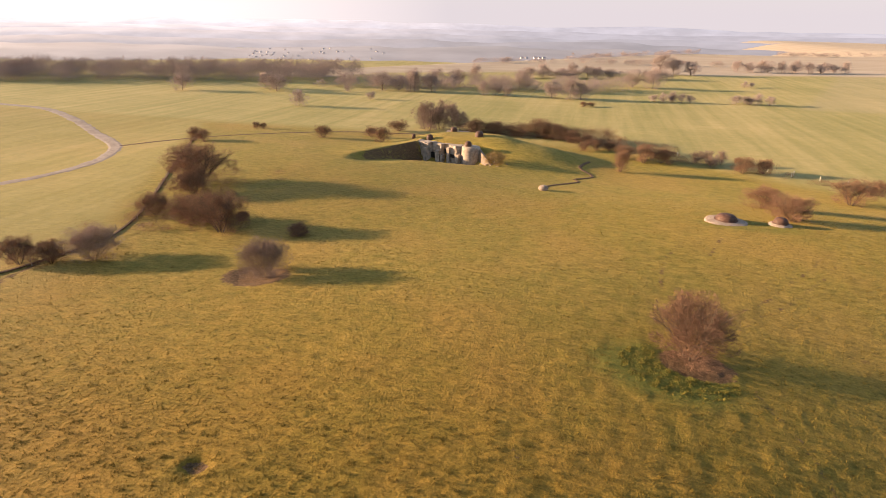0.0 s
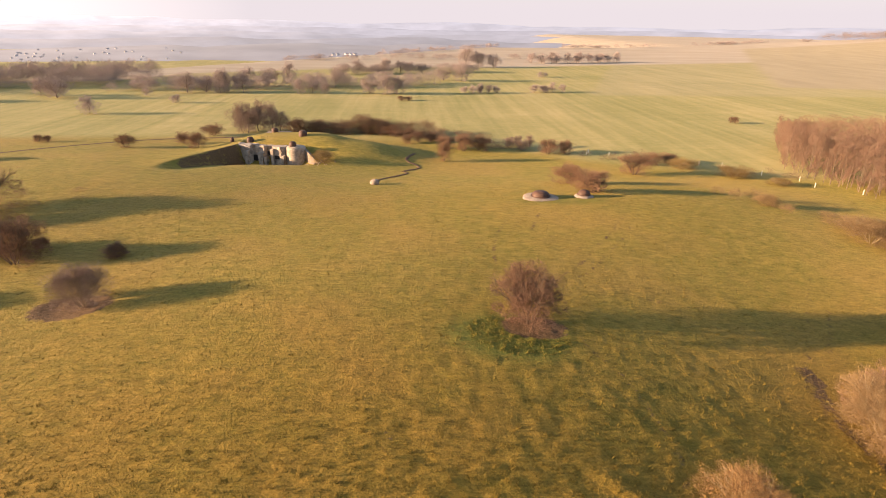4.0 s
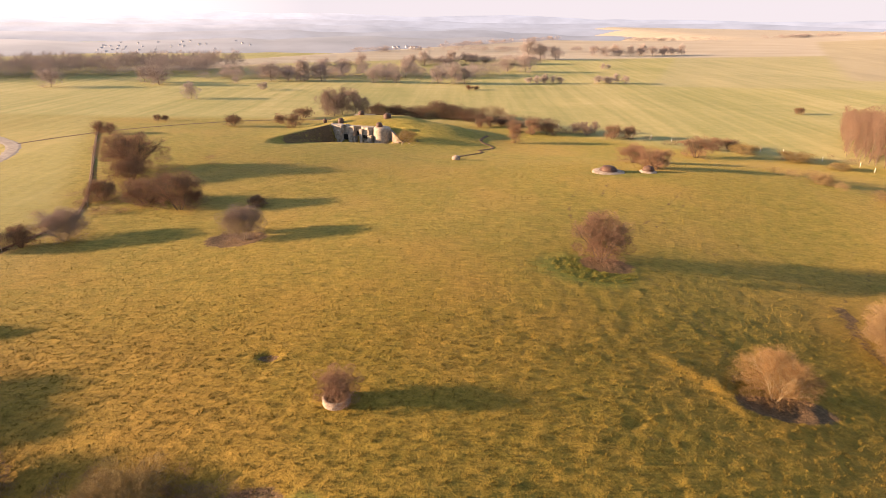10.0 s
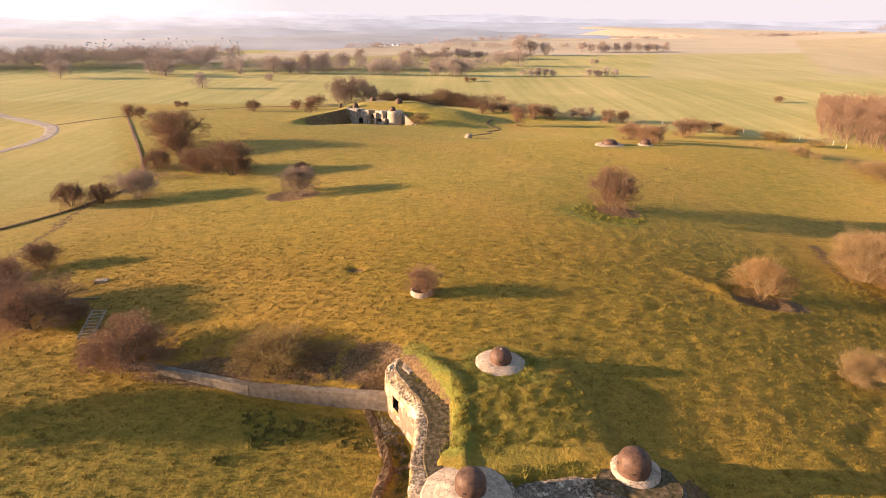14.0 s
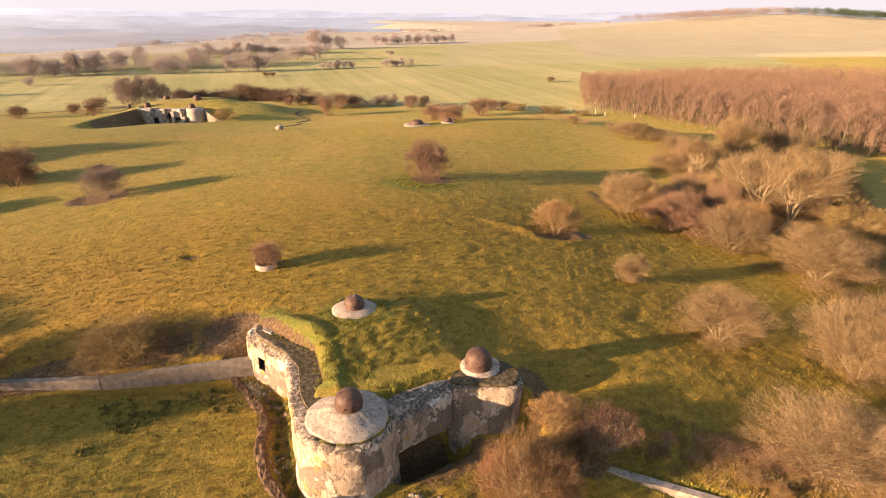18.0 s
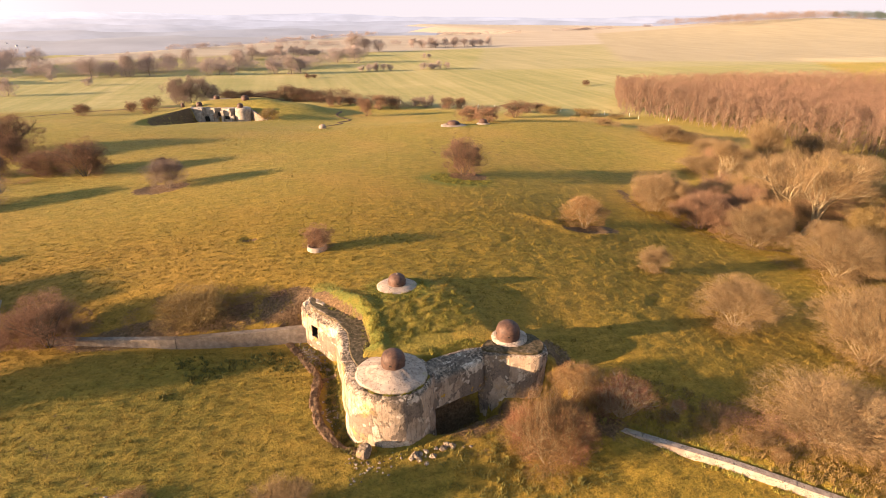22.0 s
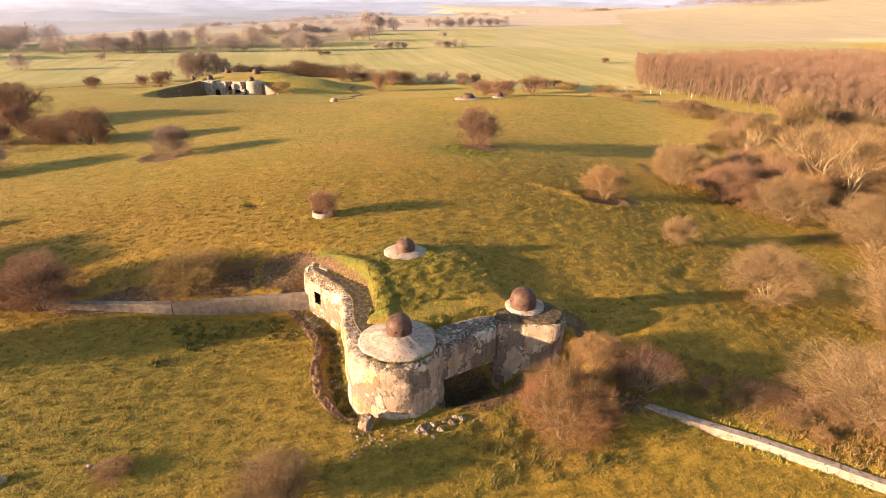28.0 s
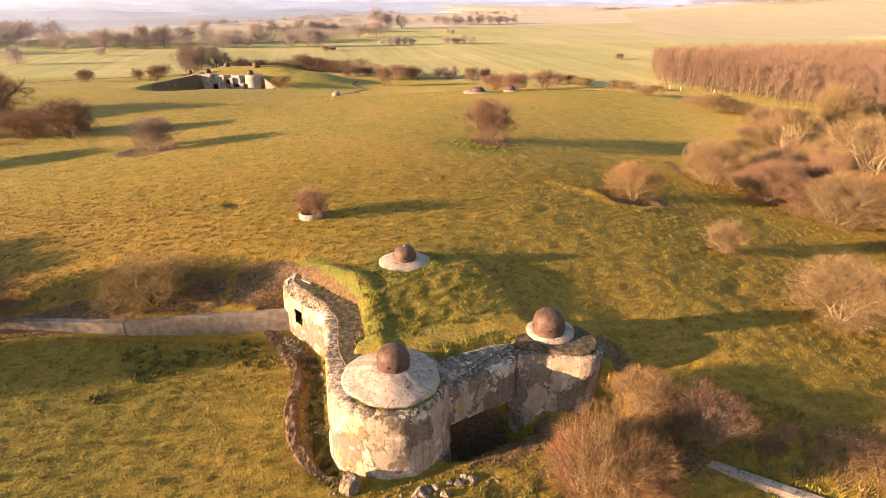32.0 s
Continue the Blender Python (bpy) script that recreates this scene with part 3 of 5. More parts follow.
ground = tagged(new("ground", me), "olive and straw-coloured winter pasture with worn bare patches", "ground", kind="structure")
shade_smooth(ground)

# ---- casemate in the foreground ----
TOWER, GUN = (-3.3, -13.95), (8.45, -11.4)


def cupola(name, x, y, z, r, high, label, parent, slits=4, seed=1, capped=False):
    """A cast steel dome on a short neck, with narrow slits."""
    bm = lathe(bmesh.new(), [(r * 0.98, -0.6), (r, 0.0), (r, high * 0.38), (r * 0.97, high * 0.55), (r * 0.86, high * 0.75), (r * 0.62, high * 0.91), (r * 0.32, high * 0.985), (0, high)], 32)
    dome = shade_smooth(part(name, bm, M_STEEL, parent, label))
    dome.location = (x, y, z)
    for k in range(slits):
        a = 2 * math.pi * (k + 0.35) / slits + seed
        # no opening is cut: a near-black block paints the slit's shade
        bm = bmesh.new()
        box(bm, (0.08, 0.20, 0.13))
        s = part("slit", bm, M_SHADE, dome, "observation slit, its shade painted on a solid block")
        s.matrix_basis = pose(r * 0.985 * math.cos(a), r * 0.985 * math.sin(a), high * 0.34, 0, 0, math.degrees(a))
    if not capped:
        return dome
    bm = lathe(bmesh.new(), [(0.10, -0.05), (0.10, 0.05), (0.06, 0.07), (0, 0.07)], 10)
    cap = part("cap", bm, M_PALE, dome, "small pale cap on the crown")
    cap.location = (0, 0, high - 0.01)
    return dome


def rounded(points, times=2):
    """Cuts the corners of a closed outline."""
    for _ in range(times):
        points = [q for a, b in zip(points, points[1:] + points[:1]) for q in ((a[0] * 0.8 + b[0] * 0.2, a[1] * 0.8 + b[1] * 0.2), (a[0] * 0.2 + b[0] * 0.8, a[1] * 0.2 + b[1] * 0.8))]
    return points


def weathered_block(outline, z0, top, lip=0.35, amount=0.05, gap=0.25, batter=0.0, hole=None, seed=0.0):
    """A cast block over a closed counter-clockwise outline, its faces uneven, its upper edge worn round; top(x, y) gives the height.
    hole: (x, y, half width, low, high) leaves an opening in the face."""
    dense = []
    for a, b in zip(outline, outline[1:] + outline[:1]):
        n = max(1, int(math.dist(a, b) / gap))
        dense += [(a[0] + (b[0] - a[0]) * k / n, a[1] + (b[1] - a[1]) * k / n) for k in range(n)]
    n = len(dense)
    normals = []
    for k in range(n):
        a, b = dense[k - 1], dense[(k + 1) % n]
        v = Vector((b[1] - a[1], a[0] - b[0]))
        normals.append(v.normalized())
    bm = bmesh.new()
    rings = []
    rows = max(3, int((min(top(*p) for p in dense) - z0 - lip) / gap))
    steps_up = [(k / rows, 0.0, 0.0) for k in range(rows + 1)] + [(1.0, lip * (1 - math.cos(radians(a))), lip * math.sin(radians(a))) for a in (22, 45, 68, 90)]
    for f, inset, up in steps_up:
        ring = []
        for (x, y), nv in zip(dense, normals):
            t = top(x, y)
            z = z0 + (t - lip - z0) * f + up
            p = Vector((x, y, z + seed))
            coat = 0.06 if noise.noise(p * 0.55) > 0.08 else 0.0
            d = amount * (noise.noise(p * 0.7) + 0.5 * noise.noise(p * 2.1) + 0.35 * noise.noise(p * 5)) + coat - inset + batter * (1 - f)
            ring.append(bm.verts.new((x + nv.x * d, y + nv.y * d, z + (0.5 * amount * noise.noise(p * 1.6 + Vector((5, 1, 2))) if f == 1.0 else 0))))
        rings.append(ring)
    for a, b in zip(rings, rings[1:]):
        for k in range(n):
            j = (k + 1) % n
            if hole:
                c = (a[k].co + a[j].co + b[j].co + b[k].co) / 4
                if math.hypot(c.x - hole[0], c.y - hole[1]) < hole[2] and hole[3] < c.z < hole[4]:
                    continue
            bm.faces.new((a[k], a[j], b[j], b[k]))
    bm.faces.new(rings[-1])
    return bm


def niche_lining(x, y, z, half, high, deep, heading, material, parent, label, back=None):
    """The five inner faces of an opening; heading: degrees that its outward normal makes with +x."""
    bm = bmesh.new()
    o = [bm.verts.new(c) for c in ((0.06, -half, -high), (0.06, half, -high), (0.06, half, high), (0.06, -half, high))]
    i = [bm.verts.new((-deep, v.co.y * 0.9, v.co.z * 0.92)) for v in o]
    for k in range(4):
        bm.faces.new((o[k], o[(k + 1) % 4], i[(k + 1) % 4], i[k]))
    bm.faces.new(i)
    bmesh.ops.recalc_face_normals(bm, faces=bm.faces[:])
    ob = part("embrasure", bm, material, parent, label)
    ob.matrix_basis = pose(x, y, z, 0, 0, heading)
    return ob


casemate = thing("casemate", "weathered concrete fort casemate with turf roof and three steel cupolas", "bunker")
# flank wall: a broad sunlit face, its coping sloping up to the back
FLANK = [(-10.55, 0.35), (-6.65, -5.15), (-6.05, -4.75), (-9.35, 0.45), (-8.75, 2.15), (-9.35, 2.35)]


def flank_top(x, y):
    back = ((x + 10.55) * 0.816 + (y - 0.35) * 0.578) / 0.72
    return -1.7 + 0.68 * min(1.0, max(0.0, back))


bm = weathered_block(rounded(FLANK, 1), -8.0, flank_top, 0.22, 0.05, 0.14, 0.12, (-9.2, -1.6, 0.43, -3.85, -2.6), 3.0)
flank = shade_smooth(part("flank_wall", bm, M_CONCRETE, casemate, "sunlit flaking concrete flank wall with an embrasure"))
# lining is near-black so the sunlit hollow reads as shaded
niche_lining(-9.18, -1.58, -3.25, 0.50, 0.68, 0.9, 215, M_SHADE, flank, "small square embrasure, its shade painted near-black")
LEDGE = [(-9.6, 0.5), (-6.25, -5.0), (-6.45, -12.4), (-4.3, -11.6), (-4.5, -8.2), (-4.3, -4.0), (-6.5, 1.1), (-6.8, 2.7), (-8.9, 2.3)]
bm = weathered_block(rounded(LEDGE, 1), -3.0, lambda x, y: -1.06, 0.1, 0.1, 0.3)
part("ledge", bm, M_LEDGE, casemate, "soil and moss covered ledge behind the coping")
bm = weathered_block([(-8.75, 0.7), (-8.1, -0.3), (-7.3, 0.9), (-7.2, 2.1), (-8.5, 2.0)], -1.6, lambda x, y: -0.98, 0.06, 0.05, 0.2)
part("ledge_slab", bm, M_PALE, casemate, "bare pale slab on the ledge")
SHOULDER = [(-7.3, -3.9), (-7.15, -8.0), (-7.35, -11.0), (-7.3, -13.6), (-6.6, -15.4), (-5.6, -13.4), (-6.1, -9.0), (-5.8, -3.4)]
bm = weathered_block(rounded(SHOULDER, 1), -8.2, lambda x, y: -1.14 + 0.012 * (y + 5), 0.3, 0.06, 0.2, 0.1, None, 7.0)
shade_smooth(part("shoulder_wall", bm, M_CONCRETE, casemate, "ochre-stained concrete shoulder wall"))
# round tower, drawn out to the west where the shoulder runs into it
ring_line = []
for k in range(72):
    a = 2 * math.pi * k / 72
    r = 3.62 + 0.45 * max(0.0, math.cos(a - radians(188))) ** 3
    ring_line.append((TOWER[0] + r * math.cos(a), TOWER[1] + r * math.sin(a)))
bm = weathered_block(ring_line, -8.4, lambda x, y: -1.22, 0.6, 0.07, 0.22, 0.18, None, 11.0)
tower = shade_smooth(part("round_tower", bm, M_CONCRETE, casemate, "round concrete tower with peeling grey render"))
bm = lathe(bmesh.new(), [(3.15, -1.5), (3.12, -1.12), (2.95, -1.02), (2.3, -0.92), (2.2, -0.86), (1.7, -0.62), (1.25, -0.44), (1.1, -0.40), (0, -0.38)], 72, 0.08, 5, TOWER)
for v in bm.verts:
    v.co.z += 0.05 * noise.noise(v.co * 1.3) + 0.03 * noise.noise(v.co * 3.3)
shade_smooth(part("collar_plate", bm, M_PALE, casemate, "pale cracked concrete collar round the dome"))
# grass that has taken root in the seam between collar and tower
seam = bmesh.new()
g = np.random.default_rng(3)
for k in range(700):
    a = radians(g.uniform(212, 338))
    r = 3.2 + g.normal(0, 0.05)
    c = Vector((TOWER[0] + r * math.cos(a), TOWER[1] + r * math.sin(a), -1.3))
    w = Vector((g.normal(0, 0.5), g.normal(0, 0.5), 1)).normalized()
    side = Vector((math.cos(a * 7), math.sin(a * 7), 0)) * 0.05
    seam.faces.new([seam.verts.new(c - side), seam.verts.new(c + side), seam.verts.new(c + w * g.uniform(0.12, 0.3))])
part("seam_grass", seam, M_LUSH, casemate, "grass rooted in the collar's seam")
cupola("observation_dome", TOWER[0] + 0.15, TOWER[1] + 0.1, -0.44, 1.05, 1.4, "rust-brown cast steel observation dome", casemate, 4, 0.6)
# recess wall between tower and gun chamber, its foot cut away over a dark ditch
RECESS = [(-0.6, -15.3), (0.6, -15.0), (2.9, -14.2), (5.6, -13.4), (5.6, -11.4), (-0.6, -12.2)]


def recess_top(x, y):
    return -1.95 + 0.06 * x + 0.42 * min(1.0, max(0.0, (y + 15.1 - 0.31 * x) / 1.8))


bm = weathered_block(rounded(RECESS, 1), -4.9, recess_top, 0.4, 0.09, 0.22, 0.0, None, 17.0)
shade_smooth(part("recess_wall", bm, M_CONCRETE, casemate, "stained concrete wall in the re-entrant"))
# solid near-black block paints the shade in the opening over the ditch
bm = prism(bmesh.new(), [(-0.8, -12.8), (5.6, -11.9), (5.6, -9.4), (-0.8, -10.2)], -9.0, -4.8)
part("ditch_back", bm, M_SHADE, casemate, "near-black block painting the shade above the gun ditch")
# gun chamber
CHAMBER = [(5.35, -12.9), (7.6, -13.9), (10.2, -14.75), (11.3, -14.3), (11.85, -12.9), (11.2, -10.6), (8.0, -9.8), (5.5, -11.6)]
bm = weathered_block(rounded(CHAMBER, 1), -8.4, lambda x, y: -1.42, 0.18, 0.07, 0.24, 0.1, None, 23.0)
shade_smooth(part("gun_chamber", bm, M_CONCRETE, casemate, "flaking concrete gun chamber with rounded corner"))
SLAB = [(5.55, -12.6), (7.7, -13.6), (10.1, -14.4), (11.0, -14.0), (11.5, -12.8), (11.0, -10.8), (8.0, -10.1), (5.7, -11.6)]
bm = weathered_block(rounded(SLAB, 1), -1.6, lambda x, y: -1.2, 0.08, 0.07, 0.3, 0.0, None, 29.0)
part("roof_slab", bm, M_LEDGE, casemate, "earth-stained concrete roof slab")
bm = lathe(bmesh.new(), [(1.75, -1.4), (1.7, -1.05), (1.3, -0.92), (0, -0.86)], 40, 0.09, 8, (GUN[0] + 0.25, GUN[1] + 0.15))
shade_smooth(part("collar_plate", bm, M_PALE, casemate, "pale concrete collar"))
cupola("observation_dome", GUN[0], GUN[1], -0.9, 1.15, 1.6, "large brown steel dome", casemate, 5, 0.2)
# cupola on the turf
bm = lathe(bmesh.new(), [(2.25, -0.5), (2.2, 0.12), (2.05, 0.22), (1.1, 0.42), (0, 0.42)], 56, 0.06, 9)
shade_smooth(part("collar_plate", bm, M_PALE, casemate, "pale round concrete collar set in the turf"))
cupola("observation_dome", 0, 0, 0.36, 0.95, 1.2, "rust-brown steel dome on the turf roof", casemate, 4, 0.9, True)


def wall_run(name, points, tops, thick, material, label, deep=1.5):
    """A retaining wall along a line, in lengths with slightly uneven tops."""
    run = thing(name, label, "wall")
    for k, ((a, b), (za, zb)) in enumerate(zip(zip(points, points[1:]), zip(tops, tops[1:]))):
        n = max(1, int(math.dist(a, b) / 4.5))
        for i in range(n):
            p, q = Vector(a).lerp(Vector(b), i / n), Vector(a).lerp(Vector(b), (i + 1) / n - 0.001)
            u = (q - p).normalized()
            s = Vector((-u.y, u.x)) * thick / 2
            z0, z1 = za + (zb - za) * i / n, za + (zb - za) * (i + 1) / n
            j = random.uniform(-0.03, 0.03)
            bm = prism(bmesh.new(), [tuple(p - s), tuple(q - s), tuple(q + s), tuple(p + s)], min(z0, z1) - deep, [z0 + j, z1 + j, z1 + j, z0 + j], 0.03)
            part("wall_length", bm, material, run)
    return run


wall_run("retaining_wall", [(-36, 5.2), (-23.2, 1.7), (-9.9, 0.3)], [-3.95, -3.8, -3.55], 0.7, M_WALL, "low lichen-grey concrete retaining wall beside the casemate", 3.2)
wall_run("retaining_wall", [(12.6, -18.9), (21.7, -26.5), (29.0, -33.5), (46, -49.6)], [-5.42, -5.76, -6.04, -6.7], 0.66, M_PALE, "long pale concrete retaining wall beyond the bushes", 2.5)
# earth rim of the ditch round the tower


def berm(points, wide, high, label):
    """A worn, rounded earth rim along a line, its foot sunk into the ground."""
    line = []
    for a, b in zip(points, points[1:]):
        n = max(2, int(math.dist(a, b) / 0.22))
        line += [Vector(a).lerp(Vector(b), k / n) for k in range(n)]
    line.append(Vector(points[-1]))
    line = [(line[max(k - 2, 0)] + line[k] + line[min(k + 2, len(line) - 1)]) / 3 for k in range(len(line))]
    verts, faces, m = [], [], 9
    for k, p in enumerate(line):
        u = (line[min(k + 1, len(line) - 1)] - line[max(k - 1, 0)]).normalized()
        side = Vector((-u.y, u.x))
        w = wide * (1 + 0.35 * noise.noise(Vector((p.x * 0.9, p.y * 0.9, 4))))
        base = gz(p.x, p.y)
        for i in range(m):
            f = i / (m - 1) * 2 - 1
            q = p + side * f * w / 2
            rise = (1 - abs(f) ** 5) * (high + 0.3) - 0.3
            j = Vector((q.x * 2.2, q.y * 2.2, 1))
            verts.append((q.x, q.y, base + rise + 0.10 * noise.noise(j * 0.8) + 0.07 * noise.noise(j * 2.3) + 0.03 * noise.noise(j * 6)))
    for k in range(len(line) - 1):
        for i in range(m - 1):
            faces.append((k * m + i, (k + 1) * m + i, (k + 1) * m + i + 1, k * m + i + 1))
    ob = mesh_object("ditch_rim", verts, [f[::-1] for f in faces], M_EARTH)
    return tagged(ob, label, "bank", kind="structure")


rim_line = [(-12.4, 1.2), (-10.9, -2.3), (-9.7, -5.6), (-9.55, -6.8), (-10.1, -9.6), (-9.95, -12.9), (-8.9, -15.6), (-7.9, -16.9), (-6.8, -17.6)]
berm(rim_line, 1.15, 0.1, "worn bare earth rim round the casemate's ditch")
berm([(-9.6, -6.7), (-8.6, -6.3), (-7.5, -6.1)], 0.8, 0.15, "bare earth ridge across the casemate's ditch")


def rubble(name, cx, cy, rx, ry, count, size, material, label, seed, lean=0.0):
    rnd = random.Random(seed)
    heap = thing(name, label, "rubble", Matrix.Translation((cx, cy, gz(cx, cy))))
    for k in range(count):
        x, y = rnd.gauss(0, rx), rnd.gauss(0, ry)
        x -= lean * y
        s = size * rnd.uniform(0.4, 1.5)
        bm = bmesh.new()
        bmesh.ops.create_icosphere(bm, subdivisions=1, radius=s)
        for v in bm.verts:
            v.co *= rnd.uniform(0.55, 1.2)
            v.co.z *= 0.55
        st = part("stone", bm, material, heap)
        st.location = (x, y, gz(cx + x, cy + y) - gz(cx, cy) + s * 0.2)
    return heap


rubble("rubble", -9.5, -2.8, 0.42, 1.35, 240, 0.12, M_WALL, "pale broken stone heap at the wall's foot", 2, 0.55)
rubble("rubble", -8.6, -12.0, 0.5, 1.4, 70, 0.12, M_CONCRETE, "stones and litter on the ditch floor", 14)
rubble("rubble", -0.8, -19.2, 1.9, 0.4, 16, 0.30, M_CONCRETE, "broken concrete lumps below the tower", 3)
rubble("rubble", -6.8, -19.2, 1.3, 0.6, 45, 0.10, M_CONCRETE, "scattered small stones in front of the tower", 4)
bm = bmesh.new()
bmesh.ops.create_icosphere(bm, subdivisions=3, radius=0.72)
for v in bm.verts:
    v.co = Vector((v.co.x * 0.9, v.co.y * 0.8, v.co.z * 1.15)) * (1 + 0.3 * noise.noise(v.co * 1.6) + 0.1 * noise.noise(v.co * 5))
block = part("concrete_block", bm, M_CONCRETE, None)
tagged(block, "fallen rough concrete block with yellow lichen", "concrete block")
block.matrix_basis = pose(-6.5, -17.9, gz(-6.5, -17.9) + 0.4, 20, 25, 30)

# ---- plants ----


def slivers(origins, ways, lengths, widths, rnd):
    """Thin pointed triangles, one for each twig."""
    n = len(origins)
    side = np.cross(ways, rnd.normal(size=(n, 3)))
    side /= np.linalg.norm(side, axis=1)[:, None] + 1e-9
    a, b = origins - side * widths[:, None] / 2, origins + side * widths[:, None] / 2
    return np.stack([a, b, origins + ways * lengths[:, None]], 1).reshape(-1, 3)


def soup(name, tri_list, material):
    v = np.concatenate(tri_list)
    me = bpy.data.meshes.new(name)
    me.vertices.add(len(v))
    me.vertices.foreach_set("co", v.astype(np.float32).reshape(-1))
    n = len(v) // 3
    me.loops.add(3 * n)
    me.loops.foreach_set("vertex_index", np.arange(3 * n, dtype=np.int32))
    me.polygons.add(n)
    me.polygons.foreach_set("loop_start", np.arange(0, 3 * n, 3, dtype=np.int32))
    me.polygons.foreach_set("loop_total", np.full(n, 3, dtype=np.int32))
    me.update(calc_edges=True)
    me.materials.append(material)
    return me


def tube(verts, faces, a, b, ra, rb, sides=5):
    a, b = Vector(a), Vector(b)
    m = (b - a).to_track_quat("Z", "Y").to_matrix()
    base = len(verts)
    for c, r in ((a, ra), (b, rb)):
        for k in range(sides):
            verts.append(tuple(c + m @ Vector((r * math.cos(2 * math.pi * k / sides), r * math.sin(2 * math.pi * k / sides), 0))))
    for k in range(sides):
        j = (k + 1) % sides
        faces.append((base + k, base + j, base + sides + j, base + sides + k))


def skeleton_of(seed, stems, levels, reach, flare, trunk, fork=3, rise=0.55):
    """Tapered limbs in a unit-high plant; returns the limb mesh and the tips with their ways."""
    rnd = random.Random(seed)
    verts, faces, tips = [], [], []

    def grow(p, way, length, r, level):
        q = p + way * length
        mid = p.lerp(q, 0.5) + Vector((rnd.uniform(-1, 1), rnd.uniform(-1, 1), rnd.uniform(-0.5, 0.5))) * length * 0.07
        sides = 6 if level == 0 else (4 if level < 3 else 3)
        tube(verts, faces, p, mid, r, r * 0.82, sides)
        tube(verts, faces, mid, q, r * 0.82, r * 0.6, sides)
        if level >= 2:
            tips.append((mid, way))
        if level == levels:
            tips.append((q, way))
            return
        for _ in range(fork if level else fork + 1):
            w = (way + Vector((rnd.gauss(0, 1), rnd.gauss(0, 1), rnd.gauss(0.1, 0.6))) * flare)
            w.z = max(w.z, -0.15) + rise * 0.3
            grow(mid.lerp(q, rnd.uniform(0.3, 1)), w.normalized(), length * rnd.uniform(0.6, 0.85), r * 0.58, level + 1)

    for s in range(stems):
        a = 2 * math.pi * s / stems + rnd.random()
        lean = 0.15 if stems == 1 else rnd.uniform(0.35, 0.9)
        grow(Vector((0.04 * math.cos(a) * (stems > 1), 0.04 * math.sin(a) * (stems > 1), -0.03)), Vector((lean * math.cos(a), lean * math.sin(a), 1)).normalized(), reach, trunk, 0)
    return verts, faces, tips


def fit_unit(verts, tips):
    v = np.array(verts)
    r = np.percentile(np.hypot(v[:, 0], v[:, 1]), 99) * 2.0
    hgt = v[:, 2].max()
    k = np.array([0.92 / r, 0.92 / r, 0.95 / hgt])
    return (v * k).tolist(), [(np.array(p) * k, np.array(w)) for p, w in tips]


STYLES = {
    # name: stems, levels, reach, flare, trunk, twigs, twig length, twig width, leaf share, lobe share, limb material, twig material
    "russet": (7, 4, 0.34, 0.60, 0.013, 44000, 0.075, 0.0024, 0.36, 0.82, M_BARK, M_RUSSET),
    "dark": (5, 4, 0.34, 0.62, 0.018, 34000, 0.080, 0.0032, 0.45, 0.82, M_BARK, M_DARKTWIG),
    "wispy": (9, 4, 0.36, 0.46, 0.009, 42000, 0.115, 0.0019, 0.18, 0.64, M_PALEBARK, M_TAN),
    "pale": (9, 4, 0.36, 0.46, 0.009, 36000, 0.115, 0.0019, 0.12, 0.55, M_PALEBARK, M_GREY),
    "ochre": (8, 4, 0.36, 0.46, 0.009, 40000, 0.100, 0.0025, 0.35, 0.74, M_PALEBARK, M_YELLOW),
    "amber": (9, 4, 0.36, 0.48, 0.010, 30000, 0.095, 0.0021, 0.22, 0.66, M_PALEBARK, M_AMBER),
    "red": (8, 4, 0.38, 0.42, 0.009, 26000, 0.120, 0.0020, 0.08, 0.45, M_PALEBARK, M_RED),
    "open": (10, 4, 0.36, 0.56, 0.022, 11000, 0.110, 0.0019, 0.03, 0.25, M_PALEBARK, M_RED),
    "bare": (1, 4, 0.34, 0.60, 0.022, 30000, 0.09, 0.0034, 0.30, 0.75, M_BARK, M_GREY),
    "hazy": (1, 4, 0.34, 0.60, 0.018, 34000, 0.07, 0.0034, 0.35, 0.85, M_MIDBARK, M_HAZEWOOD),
    "tree": (2, 5, 0.30, 0.55, 0.036, 40000, 0.095, 0.0016, 0.06, 0.22, M_PALEBARK, M_TAN),
}


def plant_kind(style, seed, share=1.0):
    stems, levels, reach, flare, trunk, twigs, tl, tw, leafy, fill, limb_mat, twig_mat = STYLES[style]
    twigs, tw = int(twigs * share), tw / share ** 0.6
    verts, faces, tips = skeleton_of(seed, stems, levels, reach, flare, trunk)
    verts, tips = fit_unit(verts, tips)
    limbs = bpy.data.meshes.new("trunk")
    limbs.from_pydata(verts, [], faces)
    limbs.materials.append(limb_mat)
    rnd = np.random.default_rng(seed)
    pick = rnd.integers(0, len(tips), twigs)
    at, way = np.array([t[0] for t in tips])[pick], np.array([t[1] for t in tips])[pick]
    at = at + rnd.normal(0, 0.03, at.shape)
    # fill out the crown to an uneven rounded outline of many small lobes
    shy = 0.06 if stems <= 2 else 0.0
    centre = np.array([0, 0, (1 + shy) / 2 - 0.06])
    half = np.array([0.56, 0.56, (1 - shy) / 2 + 0.07])
    dirs = rnd.normal(size=(70, 3))
    dirs /= np.linalg.norm(dirs, axis=1)[:, None]
    lobes = centre + dirs * half * rnd.uniform(0.25, 0.86, (70, 1))
    nf = int(twigs * fill)
    ball = rnd.normal(size=(nf, 3))
    ball /= np.linalg.norm(ball, axis=1)[:, None]
    size = rnd.uniform(0.07, 0.16, 70)
